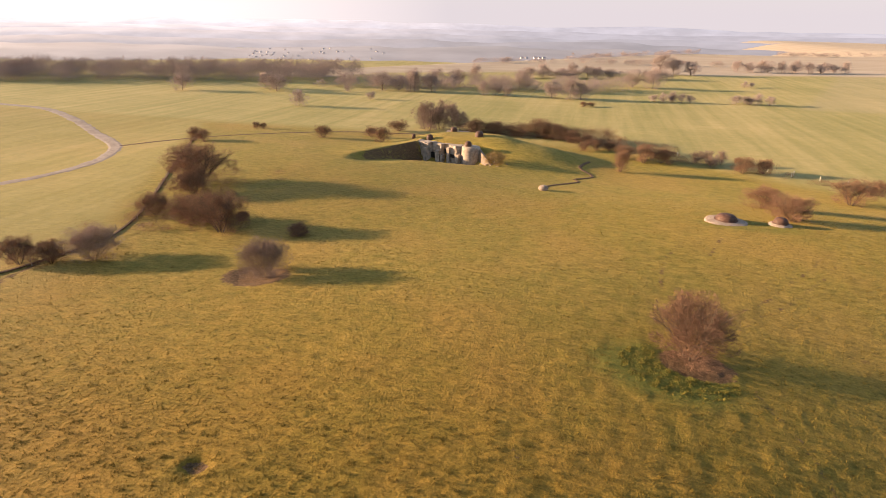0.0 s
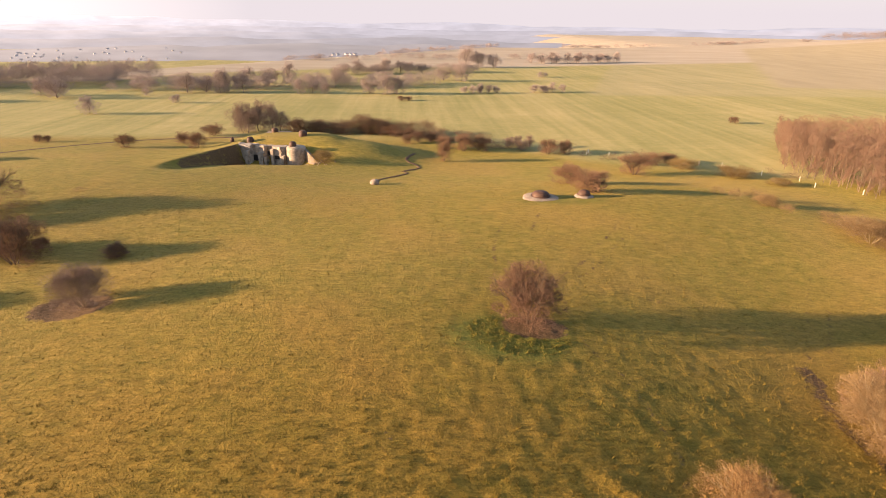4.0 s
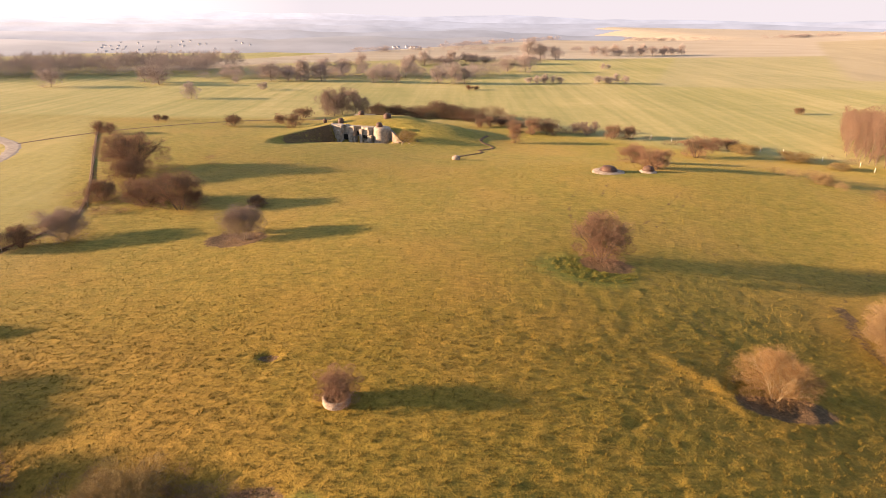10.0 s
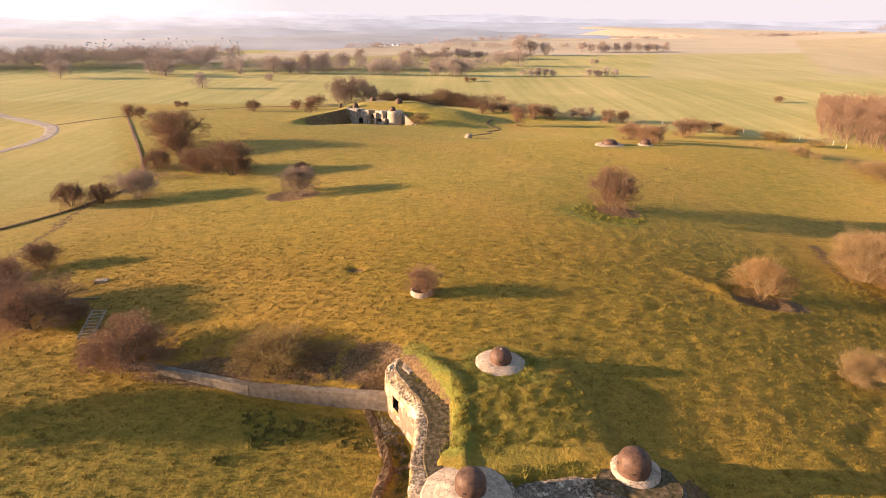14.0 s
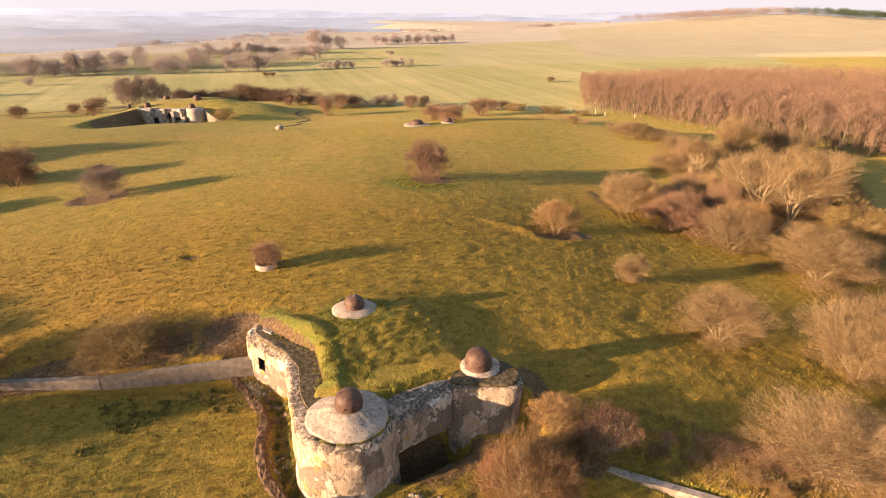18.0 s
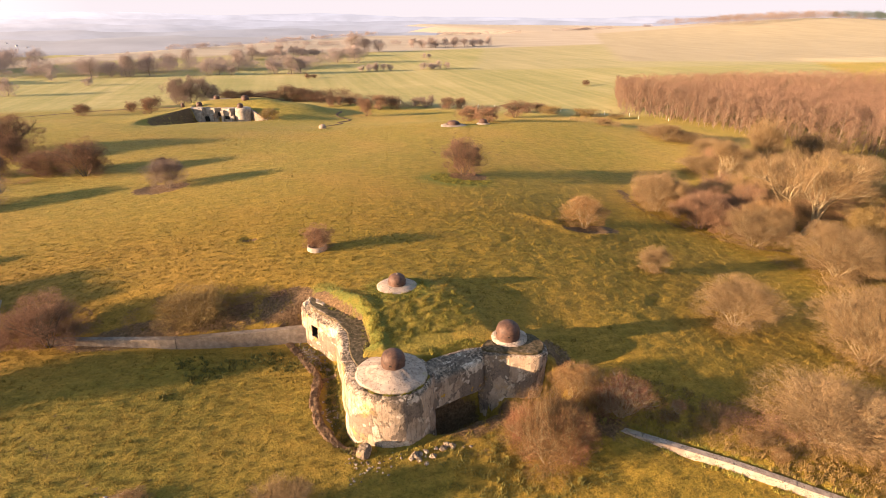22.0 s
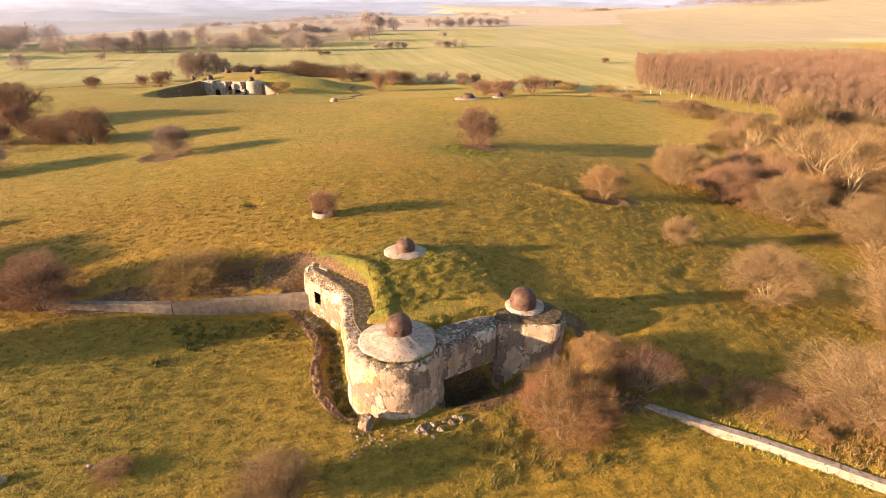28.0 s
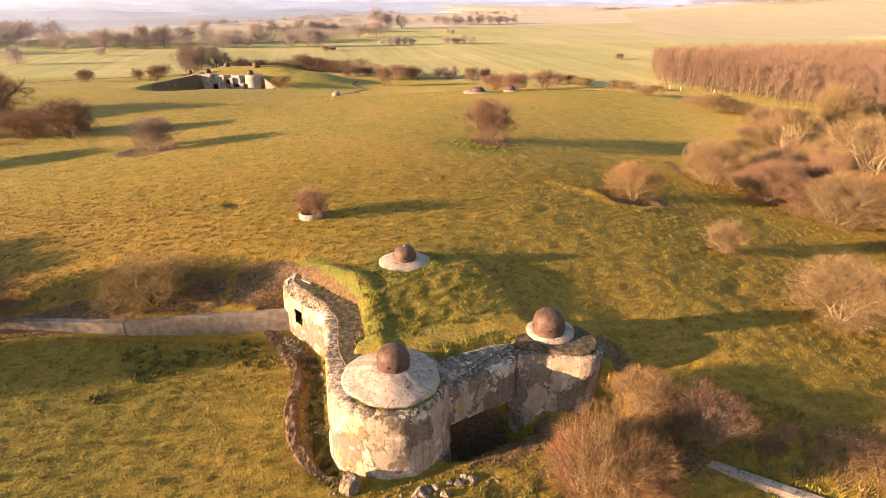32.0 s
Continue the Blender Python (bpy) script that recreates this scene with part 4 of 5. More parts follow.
    which = rnd.integers(0, 70, nf)
    at[:nf] = lobes[which] + ball * (size[which] * rnd.uniform(0.5, 1.0, nf) ** 0.5)[:, None] * np.array([1, 1, 0.85])
    way[:nf] = ball * 0.8
    rnd.shuffle(order := np.arange(twigs))
    at, way = at[order], way[order]
    out = (at - centre) / half
    at[:, 2] = np.where(at[:, 2] < 0.01, rnd.uniform(0.01, 0.15, twigs), at[:, 2])
    # twigs strive outwards from the foot of the plant
    ray = at - np.array([0, 0, -0.1])
    ray /= np.linalg.norm(ray, axis=1)[:, None]
    w = 0.4 * way + rnd.normal(0, 0.5, way.shape) + 0.45 * out + 0.45 * ray
    w /= np.linalg.norm(w, axis=1)[:, None]
    nl = int(twigs * leafy)
    leaf = slivers(at[:nl], w[:nl], rnd.uniform(0.35, 1.0, nl) * 0.018, rnd.uniform(0.5, 1.0, nl) * 0.012, rnd)
    twig = slivers(at[nl:], w[nl:], rnd.uniform(0.4, 1.1, twigs - nl) * tl, rnd.uniform(0.6, 1.2, twigs - nl) * tw, rnd)
    return limbs, soup("crown", [leaf, twig], twig_mat)


KINDS = {}


def plant(style, x, y, wide, high, name, label, category, seed=0, group="", sink=0.05):
    variant = seed % (3 if style != "tree" else 3)
    far = math.hypot(x - 5, y + 15)
    share = 1.0 if far < 75 else 0.8 if far < 150 else 0.36
    key = style, variant, share
    if key not in KINDS:
        KINDS[key] = plant_kind(style, 11 + 7 * variant, share)
    limbs, crown = KINDS[key]
    rnd = random.Random(seed * 13 + int(x * 10) + int(y * 7))
    ob = thing(name, label, category, Matrix.LocRotScale((x, y, gz(x, y) - sink), Euler((0, 0, rnd.uniform(0, 6.28))), (wide, wide, high)), group)
    for part_name, mesh in (("trunk", limbs), ("crown", crown)):
        o = new(part_name, mesh)
        o.parent = ob
    return ob


LABELS = {
    "russet": "dense russet-brown hawthorn bush on the pasture",
    "dark": "dark brown leafless thorn bush on grass",
    "wispy": "pale tan leafless shrub with fine upright twigs",
    "ochre": "ochre-yellow willow shrub by the hedge",
    "bare": "grey-brown leafless field tree",
    "hazy": "leafless tree in a far field, grey-brown paled for haze",
    "tree": "tall bare tree with pale branching limbs",
    "pale": "pale grey-brown leafless shrub of fine twigs",
    "amber": "amber-brown thorn bush thick with fine twigs",
    "open": "open leafless bush with pale spreading branches and reddish twigs",
    "red": "bare bush of fine reddish upright twigs",
}
CODE = {"r": "russet", "d": "dark", "w": "wispy", "y": "ochre", "b": "bare", "h": "hazy", "t": "tree", "a": "amber", "e": "red", "o": "open", "p": "pale"}


def planting(rows, group, swell=1.0):
    for k, (x, y, w, hgt, c) in enumerate(rows):
        style = CODE[c]
        w, hgt = w * swell, hgt * swell
        tree = style in ("bare", "hazy", "tree")
        n = max(1, round(w / ((0.85 if style in ("bare", "hazy") else 1.15) * hgt))) if style in ("bare", "hazy", "dark", "russet") else 1
        for i in range(n):
            off = (i - (n - 1) / 2) * w / n
            plant(style, x + off, y + (2.0 * math.sin(3 * i + k) if n > 1 else 0), w / n * (1.2 if n > 1 else 1), hgt * (1 - 0.12 * ((i + k) % 3)),
                  "tree" if tree else "bush", LABELS[style], "tree" if tree else "bush", k + i, group)


# west: fence line bushes, hollow, field trees
planting([(-73.7, 100.9, 14.0, 9.4, "r"), (-70.0, 93.5, 8.0, 6.0, "r"), (-54.9, 77.0, 15.0, 7.2, "r"), (-68.7, 80.3, 5.5, 4.5, "r"), (-50.0, 81.0, 2.8, 2.2, "r"), (-63.2, 59.9, 7.4, 7.1, "p"), (-70.8, 56.0, 8.5, 4.4, "r"),
          (-32.3, 59.3, 6.8, 6.4, "p"), (-35.7, 75.9, 4.0, 3.0, "r"), (-109.1, 148.7, 7.9, 4.4, "r"), (-222.3, 286.3, 13.0, 10.8, "h"), (-171.8, 305.4, 14.4, 12.9, "h"), (-128.4, 251.2, 8.2, 7.7, "h")], "bushes along the western fence", 1.12)
planting([(-109.4, 184.0, 5.6, 2.9, "r"), (-76.5, 169.8, 6.9, 5.3, "r"), (-63.3, 180.4, 5.7, 5.8, "r"), (-55.0, 169.4, 6.6, 5.5, "r"), (-131.0, 316.8, 5.3, 5.5, "h"), (-106.0, 289.4, 6.3, 6.1, "h"),
          (-52, 209, 11, 11.5, "b"), (-46.5, 211, 12, 13.2, "b"), (-49, 206, 11, 12.1, "b"), (-41, 209, 10, 11.5, "b"), (-38.0, 210, 8, 8.6, "b"), (-59.5, 199.6, 9.0, 6.2, "r"), (-30.8, 205.0, 8.6, 6.3, "d"), (-23.8, 207.9, 8.7, 5.9, "d"), (-16.2, 207.2, 10.8, 6.7, "d"), (-6.8, 207.2, 12.9, 7.8, "r"), (0.6, 205.4, 11.7, 7.3, "r")], "trees behind the far casemate")
planting([(9.8, 188.8, 4.1, 3.6, "r"), (21.1, 163.2, 5.7, 8.1, "r"), (25.5, 180.1, 11.8, 6.7, "r"), (33.8, 179.8, 8.8, 5.4, "r"), (46.7, 184.8, 8.1, 4.9, "b"), (50.0, 181.5, 7.0, 4.9, "b"), (59.3, 175.3, 11.8, 5.7, "r"),
          (49.0, 124.0, 8.6, 6.2, "r"), (50.2, 109.4, 9.0, 7.4, "r"), (74.3, 145.4, 10.1, 7.3, "r"), (88.6, 160.8, 11.6, 5.3, "r"), (92.9, 154.7, 9.5, 4.8, "y"), (102.8, 144.2, 11.2, 3.6, "y"), (152.5, 233.6, 5.7, 3.9, "r"), (109.1, 132.2, 7.2, 2.8, "y"),
          (8, 200, 9, 5, "d"), (16, 192, 9, 5, "d")], "hedge along the valley")
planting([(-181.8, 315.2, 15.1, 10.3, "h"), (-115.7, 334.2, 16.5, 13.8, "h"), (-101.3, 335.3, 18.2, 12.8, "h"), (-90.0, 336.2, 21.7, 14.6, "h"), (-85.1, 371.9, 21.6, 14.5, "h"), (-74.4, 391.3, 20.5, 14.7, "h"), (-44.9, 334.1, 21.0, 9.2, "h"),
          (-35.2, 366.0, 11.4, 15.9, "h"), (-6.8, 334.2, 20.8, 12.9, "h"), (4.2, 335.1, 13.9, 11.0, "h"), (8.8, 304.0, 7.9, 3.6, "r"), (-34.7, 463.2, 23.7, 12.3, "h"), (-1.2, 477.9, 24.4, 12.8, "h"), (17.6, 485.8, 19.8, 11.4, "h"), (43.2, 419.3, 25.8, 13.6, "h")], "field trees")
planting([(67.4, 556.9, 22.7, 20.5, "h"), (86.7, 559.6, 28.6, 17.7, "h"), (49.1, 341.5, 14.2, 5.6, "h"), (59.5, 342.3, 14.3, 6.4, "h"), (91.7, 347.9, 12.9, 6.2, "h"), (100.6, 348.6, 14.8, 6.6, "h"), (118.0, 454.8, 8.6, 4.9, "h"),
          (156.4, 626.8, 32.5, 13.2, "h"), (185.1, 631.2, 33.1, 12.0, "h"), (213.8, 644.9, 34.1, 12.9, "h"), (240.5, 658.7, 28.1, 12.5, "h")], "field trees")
# centre and east
planting([(24.1, 51.6, 9.8, 8.0, "d"), (34.8, 21.2, 8.0, 6.6, "a"), (-21.3, 3.6, 7.6, 5.8, "y"), (35.0, 3.2, 4.2, 3.9, "w"), (36.8, -10.0, 8.9, 7.0, "w")], "bushes on the open pasture")
planting([(56.7, 32.8, 10.2, 8.2, "w"), (58.3, 22.5, 10.2, 8.1, "r"), (86.9, 49.4, 15.9, 14.1, "t"), (103.3, 54.8, 15.9, 13.6, "t"), (76.2, 19.1, 21.7, 17.0, "t"), (62.0, 14.1, 11.4, 8.6, "w"), (65.1, 1.3, 13.8, 8.2, "w"),
          (95.4, 84.2, 10.5, 5.6, "w"), (99.9, 81.0, 9.7, 5.1, "w"), (97.4, 66.9, 11.5, 6.6, "w"), (94.3, 20.8, 11.9, 9.8, "y"), (114.4, 42.5, 17.6, 10.4, "w"), (118.8, 55.9, 15.4, 9.9, "w"), (63, 27.5, 9, 7.5, "r"), (61.5, 19.5, 8.5, 7, "r"), (67, 16.5, 9, 8, "a"), (58.5, 29, 7, 6, "a"), (64, 36, 9, 7, "w"), (70, 24, 9, 8.5, "r"), (76, 32, 10, 9, "w"), (70, 32, 12, 8, "w"), (80, 8, 13, 9, "y"), (66, 26, 9, 6, "d"), (84, 30, 12, 9, "w"), (60, 38, 8, 6, "d"), (92, 40, 12, 9.5, "w"), (74, 26, 11, 8, "w"), (82, 20, 12, 8, "r"), (90, 26, 12, 8, "w"), (72, 36, 10, 6, "r"), (98, 32, 12, 8, "w"), (100, 46, 12, 8, "w"), (86, 58, 10, 6, "w"), (94, 60, 10, 6, "r"), (64, 30, 8, 5.5, "r"), (70, 4, 9, 6, "y"), (104, 38, 12, 8, "y"), (88, 12, 10, 7, "d"), (78, 40, 11, 8, "r")], "thicket by the track")
planting([(7.8, -22.3, 7.2, 7.2, "a"), (9.6, -20.6, 5.0, 5.0, "a"), (6.9, -21.0, 4.6, 6.7, "e"), (9.4, -22.9, 4.2, 5.6, "e"), (12.9, -17.2, 5.6, 3.8, "a"), (16.1, -19.9, 6.4, 5.4, "o"), (14.6, -19.3, 3.4, 2.6, "a"), (20.9, -21.2, 1.8, 1.9, "o"), (20.0, -21.4, 1.9, 1.0, "a"), (22.2, -22.9, 1.5, 1.0, "a"), (23.9, -23.5, 1.3, 0.9, "a"), (24.8, -25.9, 2.2, 1.5, "a"), (11.6, -18.6, 3.4, 2.6, "a"), (25.9, -27.6, 2.0, 1.2, "a"), (31.5, -27.0, 11.5, 7.6, "w"), (47.1, -18.0, 11.6, 8.9, "w"), (33.3, -34.1, 7.0, 6.0, "w"), (-13.2, -22.9, 5.4, 4.4, "w"),
          (-35.9, 4.8, 8.2, 6.0, "r"), (-40.2, 5.4, 3.4, 2.8, "r"), (-50.5, 11.6, 11.0, 8.2, "r"), (-57.5, 15.5, 9.5, 7.2, "r"), (-46.2, 12.6, 3.6, 2.6, "r"), (-62.6, 27.2, 8.5, 4.1, "r"), (-51, -4.0, 9, 8.0, "r"), (-63, -7.5, 8, 5.0, "r"), (-70, -13, 8, 4.5, "r")], "bushes round the casemate")

# ring of concrete with a bush in it
ring = thing("concrete_ring", "pale round concrete gun pit ring filled with leaves", "concrete ring", Matrix.Translation((-7.6, 14.6, gz(-7.6, 14.6))))
bm = lathe(bmesh.new(), [(1.25, -0.4), (1.25, 0.55), (1.18, 0.62), (1.0, 0.62), (0.93, 0.55), (0.93, -0.4)], 28, 0.03, 4)
shade_smooth(part("ring_wall", bm, M_PALE, ring))
bm = lathe(bmesh.new(), [(0.95, 0.2), (0.5, 0.28), (0, 0.3)], 20, 0.05, 4)
part("leaf_fill", bm, M_EARTH, ring, "brown leaf litter")
plant("russet", -7.4, 14.7, 4.3, 3.6, "bush", "russet bush growing out of the concrete ring", "bush", 2)

# ---- far casemate ----
far_fort = thing("casemate", "distant broken concrete casemate dug into a grass mound", "bunker")
FZ = -2.75


def rough(bm, amount, cuts=7):
    """Breaks up flat concrete into a worn, uneven face."""
    bmesh.ops.subdivide_edges(bm, edges=[e for e in bm.edges if e.calc_length() > 0.8], cuts=cuts, use_grid_fill=True)
    for v in bm.verts:
        p = v.co * 0.75
        v.co += Vector((noise.noise(p), noise.noise(p + Vector((9, 3, 1))), 0.7 * noise.noise(p + Vector((2, 7, 5))))) * amount
    return bm


bm = prism(bmesh.new(), [(-39.3, 164.6), (-38.2, 162.6), (-34.6, 161.2), (-33.8, 162.8), (-32.2, 162.2), (-32.2, 164.4), (-39.0, 166.2)], -11, FZ, 0.5)
rough(bm, 0.5)
part("west_wall", bm, M_FARWALL, far_fort)
bm = prism(bmesh.new(), [(-32.6, 162.3), (-30.2, 161.4), (-29.9, 163.2), (-27.6, 162.4), (-27.6, 160.4), (-25.0, 159.4), (-23.6, 160.6), (-22.6, 163.4), (-32.6, 164.2)], -11, FZ - 0.25, 0.35)
rough(bm, 0.5)
part("gun_front", bm, M_FARWALL, far_fort, "stepped concrete gun front with two embrasures")
for x, y, w, hh, z in ((-33.2, 162.3, 1.5, 1.7, -6.6), (-28.8, 162.4, 1.1, 1.4, -5.2), (-26.2, 159.75, 1.5, 1.0, -6.0)):
    # solid near-black boxes paint the shade of the gun openings
    bm = bmesh.new()
    box(bm, (w, 0.7, hh))
    o = part("embrasure", bm, M_SHADE, far_fort, "gun embrasure, its shade painted as a near-black block")
    o.matrix_basis = pose(x, y, z, 0, 0, -21)
for x, y, w, z1 in ((-31.4, 161.4, 1.5, -5.0), (-29.9, 160.9, 0.8, -6.2), (-27.7, 160.1, 0.9, -3.6), (-24.6, 158.9, 1.2, -5.4), (-35.4, 161.0, 1.2, -4.2)):
    bm = prism(bmesh.new(), [(-w / 2, -0.5), (w / 2, -0.5), (w / 2, 0.9), (-w / 2, 0.9)], -11 - z1, 0, 0.12)
    rough(bm, 0.25, 4)
    o = part("pier", bm, M_FARWALL, far_fort, "pale broken concrete pier")
    o.matrix_basis = pose(x, y, z1, 0, 0, -21)
bm = lathe(bmesh.new(), [(3.0, -10), (2.9, -4.4), (2.85, -3.3), (2.6, -2.9), (1.9, -2.7), (0, -2.65)], 40, 0.04, 2, (-20.8, 160.6))
shade_smooth(part("round_tower", bm, M_FARWALL, far_fort, "shaded round concrete tower"))
for x, y, z, r, hh in ((-21.6, 160.0, -2.75, 1.05, 1.5), (-35.9, 168, -2.9, 1.05, 1.5), (-30.9, 180, -3.0, 1.1, 1.4), (-20.2, 170, -3.0, 1.3, 1.5), (-41.6, 169, -4.2, 0.6, 1.4)):
    cupola("observation_dome", x, y, gz(x - 2.4, y) + 0.25 if y > 165 else z, r, hh, "small weathered steel dome", far_fort, 3, x)
bm = prism(bmesh.new(), [(-33.5, 179), (-26, 178.5), (-26, 182), (-33.5, 182)], -6, gz(-30, 180) + 0.12, 0.1)
part("roof_slab", bm, M_PALE, far_fort, "bare pale roof slab at the crest")
far_fort.location = (-2.4, 0, -0.15)
# sloping apron of broken blocks
wing_pts = [(-20.2, 159.5), (-16.6, 154.5), (-14.4, 150.2)]
wall_run("wing_wall", wing_pts, [-3.6, -5.6, -6.6], 0.7, M_WALL, "broken pale wing wall sloping down from the far casemate", 3)
rubble("rubble", -28, 157.4, 5.5, 0.8, 70, 0.4, M_CONCRETE, "fallen concrete at the far casemate's foot", 8)
rubble("rubble", -16, 153.0, 2.0, 2.5, 26, 0.4, M_CONCRETE, "blocks along the wing wall", 9)
plant("ochre", -14.5, 153.2, 7.5, 4.2, "bush", "ochre scrub on the broken wing wall", "bush", 1)
# trench that winds down the mound, with its bright edge
bm = bmesh.new()
bmesh.ops.create_icosphere(bm, subdivisions=3, radius=1)
for v in bm.verts:
    v.co = Vector((v.co.x * 1.15, v.co.y * 1.0, v.co.z * 0.9)) * (1 + 0.12 * noise.noise(v.co * 1.7))
boulder = tagged(shade_smooth(part("concrete_lump", bm, M_PALE, None)), "pale rounded concrete lump lying on the grass", "concrete lump")
boulder.location = (1.7, 126.9, gz(1.7, 126.9) + 0.45)


def strip(name, points, width, material, label, lift=0.03, kind="structure", category="path"):
    """A ribbon laid over the ground along a smooth line."""
    line = []
    p = [points[0], *points, points[-1]]
    for a, b, c, d in zip(p, p[1:], p[2:], p[3:]):
        n = max(2, int(math.dist(b, c) / 1.5))
        for k in range(n):
            t = k / n
            line.append([0.5 * (2 * b[i] + (c[i] - a[i]) * t + (2 * a[i] - 5 * b[i] + 4 * c[i] - d[i]) * t * t + (3 * b[i] - a[i] - 3 * c[i] + d[i]) * t ** 3) for i in (0, 1)])
    line = np.array(line)
    u = np.gradient(line, axis=0)
    u /= np.linalg.norm(u, axis=1)[:, None] + 1e-9
    nrm = np.stack([-u[:, 1], u[:, 0]], 1)
    rnd = np.random.default_rng(len(line))
    rows = []
    for s in (-0.5, -0.3, 0.0, 0.3, 0.5):
        edge = line + nrm * (width * s * (1 + 0.12 * rnd.normal(size=(len(line), 1))))
        z = np.maximum(ground_z(edge[:, 0], edge[:, 1]), ground_z(line[:, 0], line[:, 1]) - 0.1) + lift - (0.12 if abs(s) == 0.5 else 0)
        rows.append(np.column_stack([edge, z]))
    v = np.concatenate(rows)
    n = len(line)
    f = [(r * n + k, r * n + k + 1, (r + 1) * n + k + 1, (r + 1) * n + k) for r in range(4) for k in range(n - 1)]
    ob = mesh_object(name, v.tolist(), [q[::-1] for q in f], material)
    return tagged(ob, label, category, kind=kind)


strip("path", [(12, 168), (9.4, 160), (11.8, 156.5), (13.2, 152.5), (8.5, 147), (9.6, 144), (2.5, 134), (1.5, 128)], 1.0, M_EARTH, "winding worn trench down the far mound", 0.12)
strip("road", [(-300, 208), (-253, 205), (-226, 200), (-190, 180), (-160, 159), (-133, 139), (-121, 122), (-119, 108), (-124, 92), (-145, 70), (-190, 48), (-260, 30)], 4.2, M_ROAD, "pale gravel farm road curving through the pasture", 0.10, category="road")
strip("path", [(-131, 137), (-110, 160), (-80, 187), (-50, 196), (-20, 206)], 2.2, M_EARTH, "faint earth track along the field edge", 0.08)

# ---- turret shields ----


def shield(x, y, plate_r, dome_r, dome_h, label):
    t = thing("gun_turret", label, "gun turret", Matrix.Translation((x, y, gz(x, y) + 0.1)))
    bm = lathe(bmesh.new(), [(plate_r, -0.8), (plate_r * 0.99, 0.0), (plate_r * 0.9, 0.12), (dome_r * 1.15, 0.32), (0, 0.35)], 56, 0.11, 3)
    shade_smooth(part("apron", bm, M_PALE, t, "pale concrete apron"))
    bm = lathe(bmesh.new(), [(dome_r, 0.2), (dome_r, 0.2 + dome_h * 0.3), (dome_r * 0.93, 0.2 + dome_h * 0.55), (dome_r * 0.7, 0.2 + dome_h * 0.85), (dome_r * 0.35, 0.2 + dome_h * 0.98), (0, 0.2 + dome_h)], 36)
    shade_smooth(part("steel_dome", bm, M_STEEL, t, "low rusty steel dome"))
    bm = lathe(bmesh.new(), [(dome_r * 1.12, 0.3), (dome_r * 1.12, 0.42), (dome_r * 1.0, 0.44), (dome_r, 0.3)], 36)
    shade_smooth(part("ring", bm, M_STEEL, t, "steel ring"))
    return t


shield(37.2, 102.8, 3.7, 1.85, 1.2, "retracted gun turret with rusty dome in a pale concrete apron")
shield(46.6, 103.6, 2.0, 1.25, 1.2, "smaller rusty steel dome beside the turret")

# ---- plantation of young beech ----


def sapling(seed):
    rnd = np.random.default_rng(seed)
    verts, faces = [], []
    top = Vector((rnd.normal(0, 0.03), rnd.normal(0, 0.03), 0.95))
    tube(verts, faces, (0, 0, -0.02), top * 0.5, 0.010, 0.007, 5)
    tube(verts, faces, top * 0.5, top, 0.007, 0.002, 4)
    at, way = [], []
    for k in range(34):
        h = rnd.uniform(0.03, 0.95)
        a = rnd.uniform(0, 6.28)
        L = 0.20 * (1.1 - abs(h - 0.55)) * rnd.uniform(0.6, 1.2)
        w = np.array([math.cos(a), math.sin(a), 1.1])
        w /= np.linalg.norm(w)
        tube(verts, faces, top * h, top * h + Vector(w) * L, 0.0035, 0.001, 3)
        for _ in range(80):
            at.append(np.array(top) * h + w * L * rnd.uniform(0.25, 1.2) + rnd.normal(0, 0.018, 3))
            way.append(w + rnd.normal(0, 0.5, 3))
    at, way = np.array(at), np.array(way)
    n = len(at)
    limbs = bpy.data.meshes.new("trunk")
    limbs.from_pydata(verts, [], faces)
    limbs.materials.append(M_MIDBARK)
    return limbs, slivers(at, way / np.linalg.norm(way, axis=1)[:, None], rnd.uniform(0.018, 0.042, n), rnd.uniform(0.0022, 0.0048, n), rnd)


saplings = [sapling(50 + k) for k in range(3)]
sap_mesh = [(l, soup("crown", [c], M_PLANT)) for l, c in saplings]
rnd = random.Random(21)
stand, deep = [], []
edge = [(124, 152), (125, 118), (131, 92), (146, 56), (170, 10), (200, -40)]


def edge_x(y):
    for (xa, ya), (xb, yb) in zip(edge, edge[1:]):
        if yb <= y <= ya:
            return xa + (xb - xa) * (ya - y) / (ya - yb)
    return 1e9


for j in range(75):
    for i in range(52):
        y = 196 - j * 3.1 + rnd.uniform(-0.8, 0.8)
        x0 = edge_x(min(y, 152)) if y <= 152 else 124 + (y - 152) * 0.55
        x = x0 + i * 3.0 + rnd.uniform(-0.9, 0.9)
        if i * 3.0 > min(150, 82 + (196 - y) * 1.6):
            continue
        (stand if i < 4 else deep).append((x, y))
stand = stand[:290]
for k, (x, y) in enumerate(stand):
    limbs, crown = sap_mesh[k % 3]
    s = rnd.uniform(10.0, 13.5) * (0.72 + 0.28 * min(1, max(0, (200 - y) / 45)))
    ob = thing("young_tree", "slender young beech with russet winter leaves", "tree", Matrix.LocRotScale((x, y, gz(x, y) - 0.05), Euler((0, 0, rnd.uniform(0, 6.28))), (s, s, s)), "plantation edge trees")
    for nm, mesh in (("trunk", limbs), ("crown", crown)):
        o = new(nm, mesh)
        o.parent = ob
dx = np.array(deep)
dz = ground_z(dx[:, 0], dx[:, 1])
pieces = []
nrng = np.random.default_rng(6)
for k in range(len(dx)):
    c = saplings[k % 3][1].reshape(-1, 3, 3)
    c = c[nrng.permutation(len(c))[:430]].reshape(-1, 3).copy()
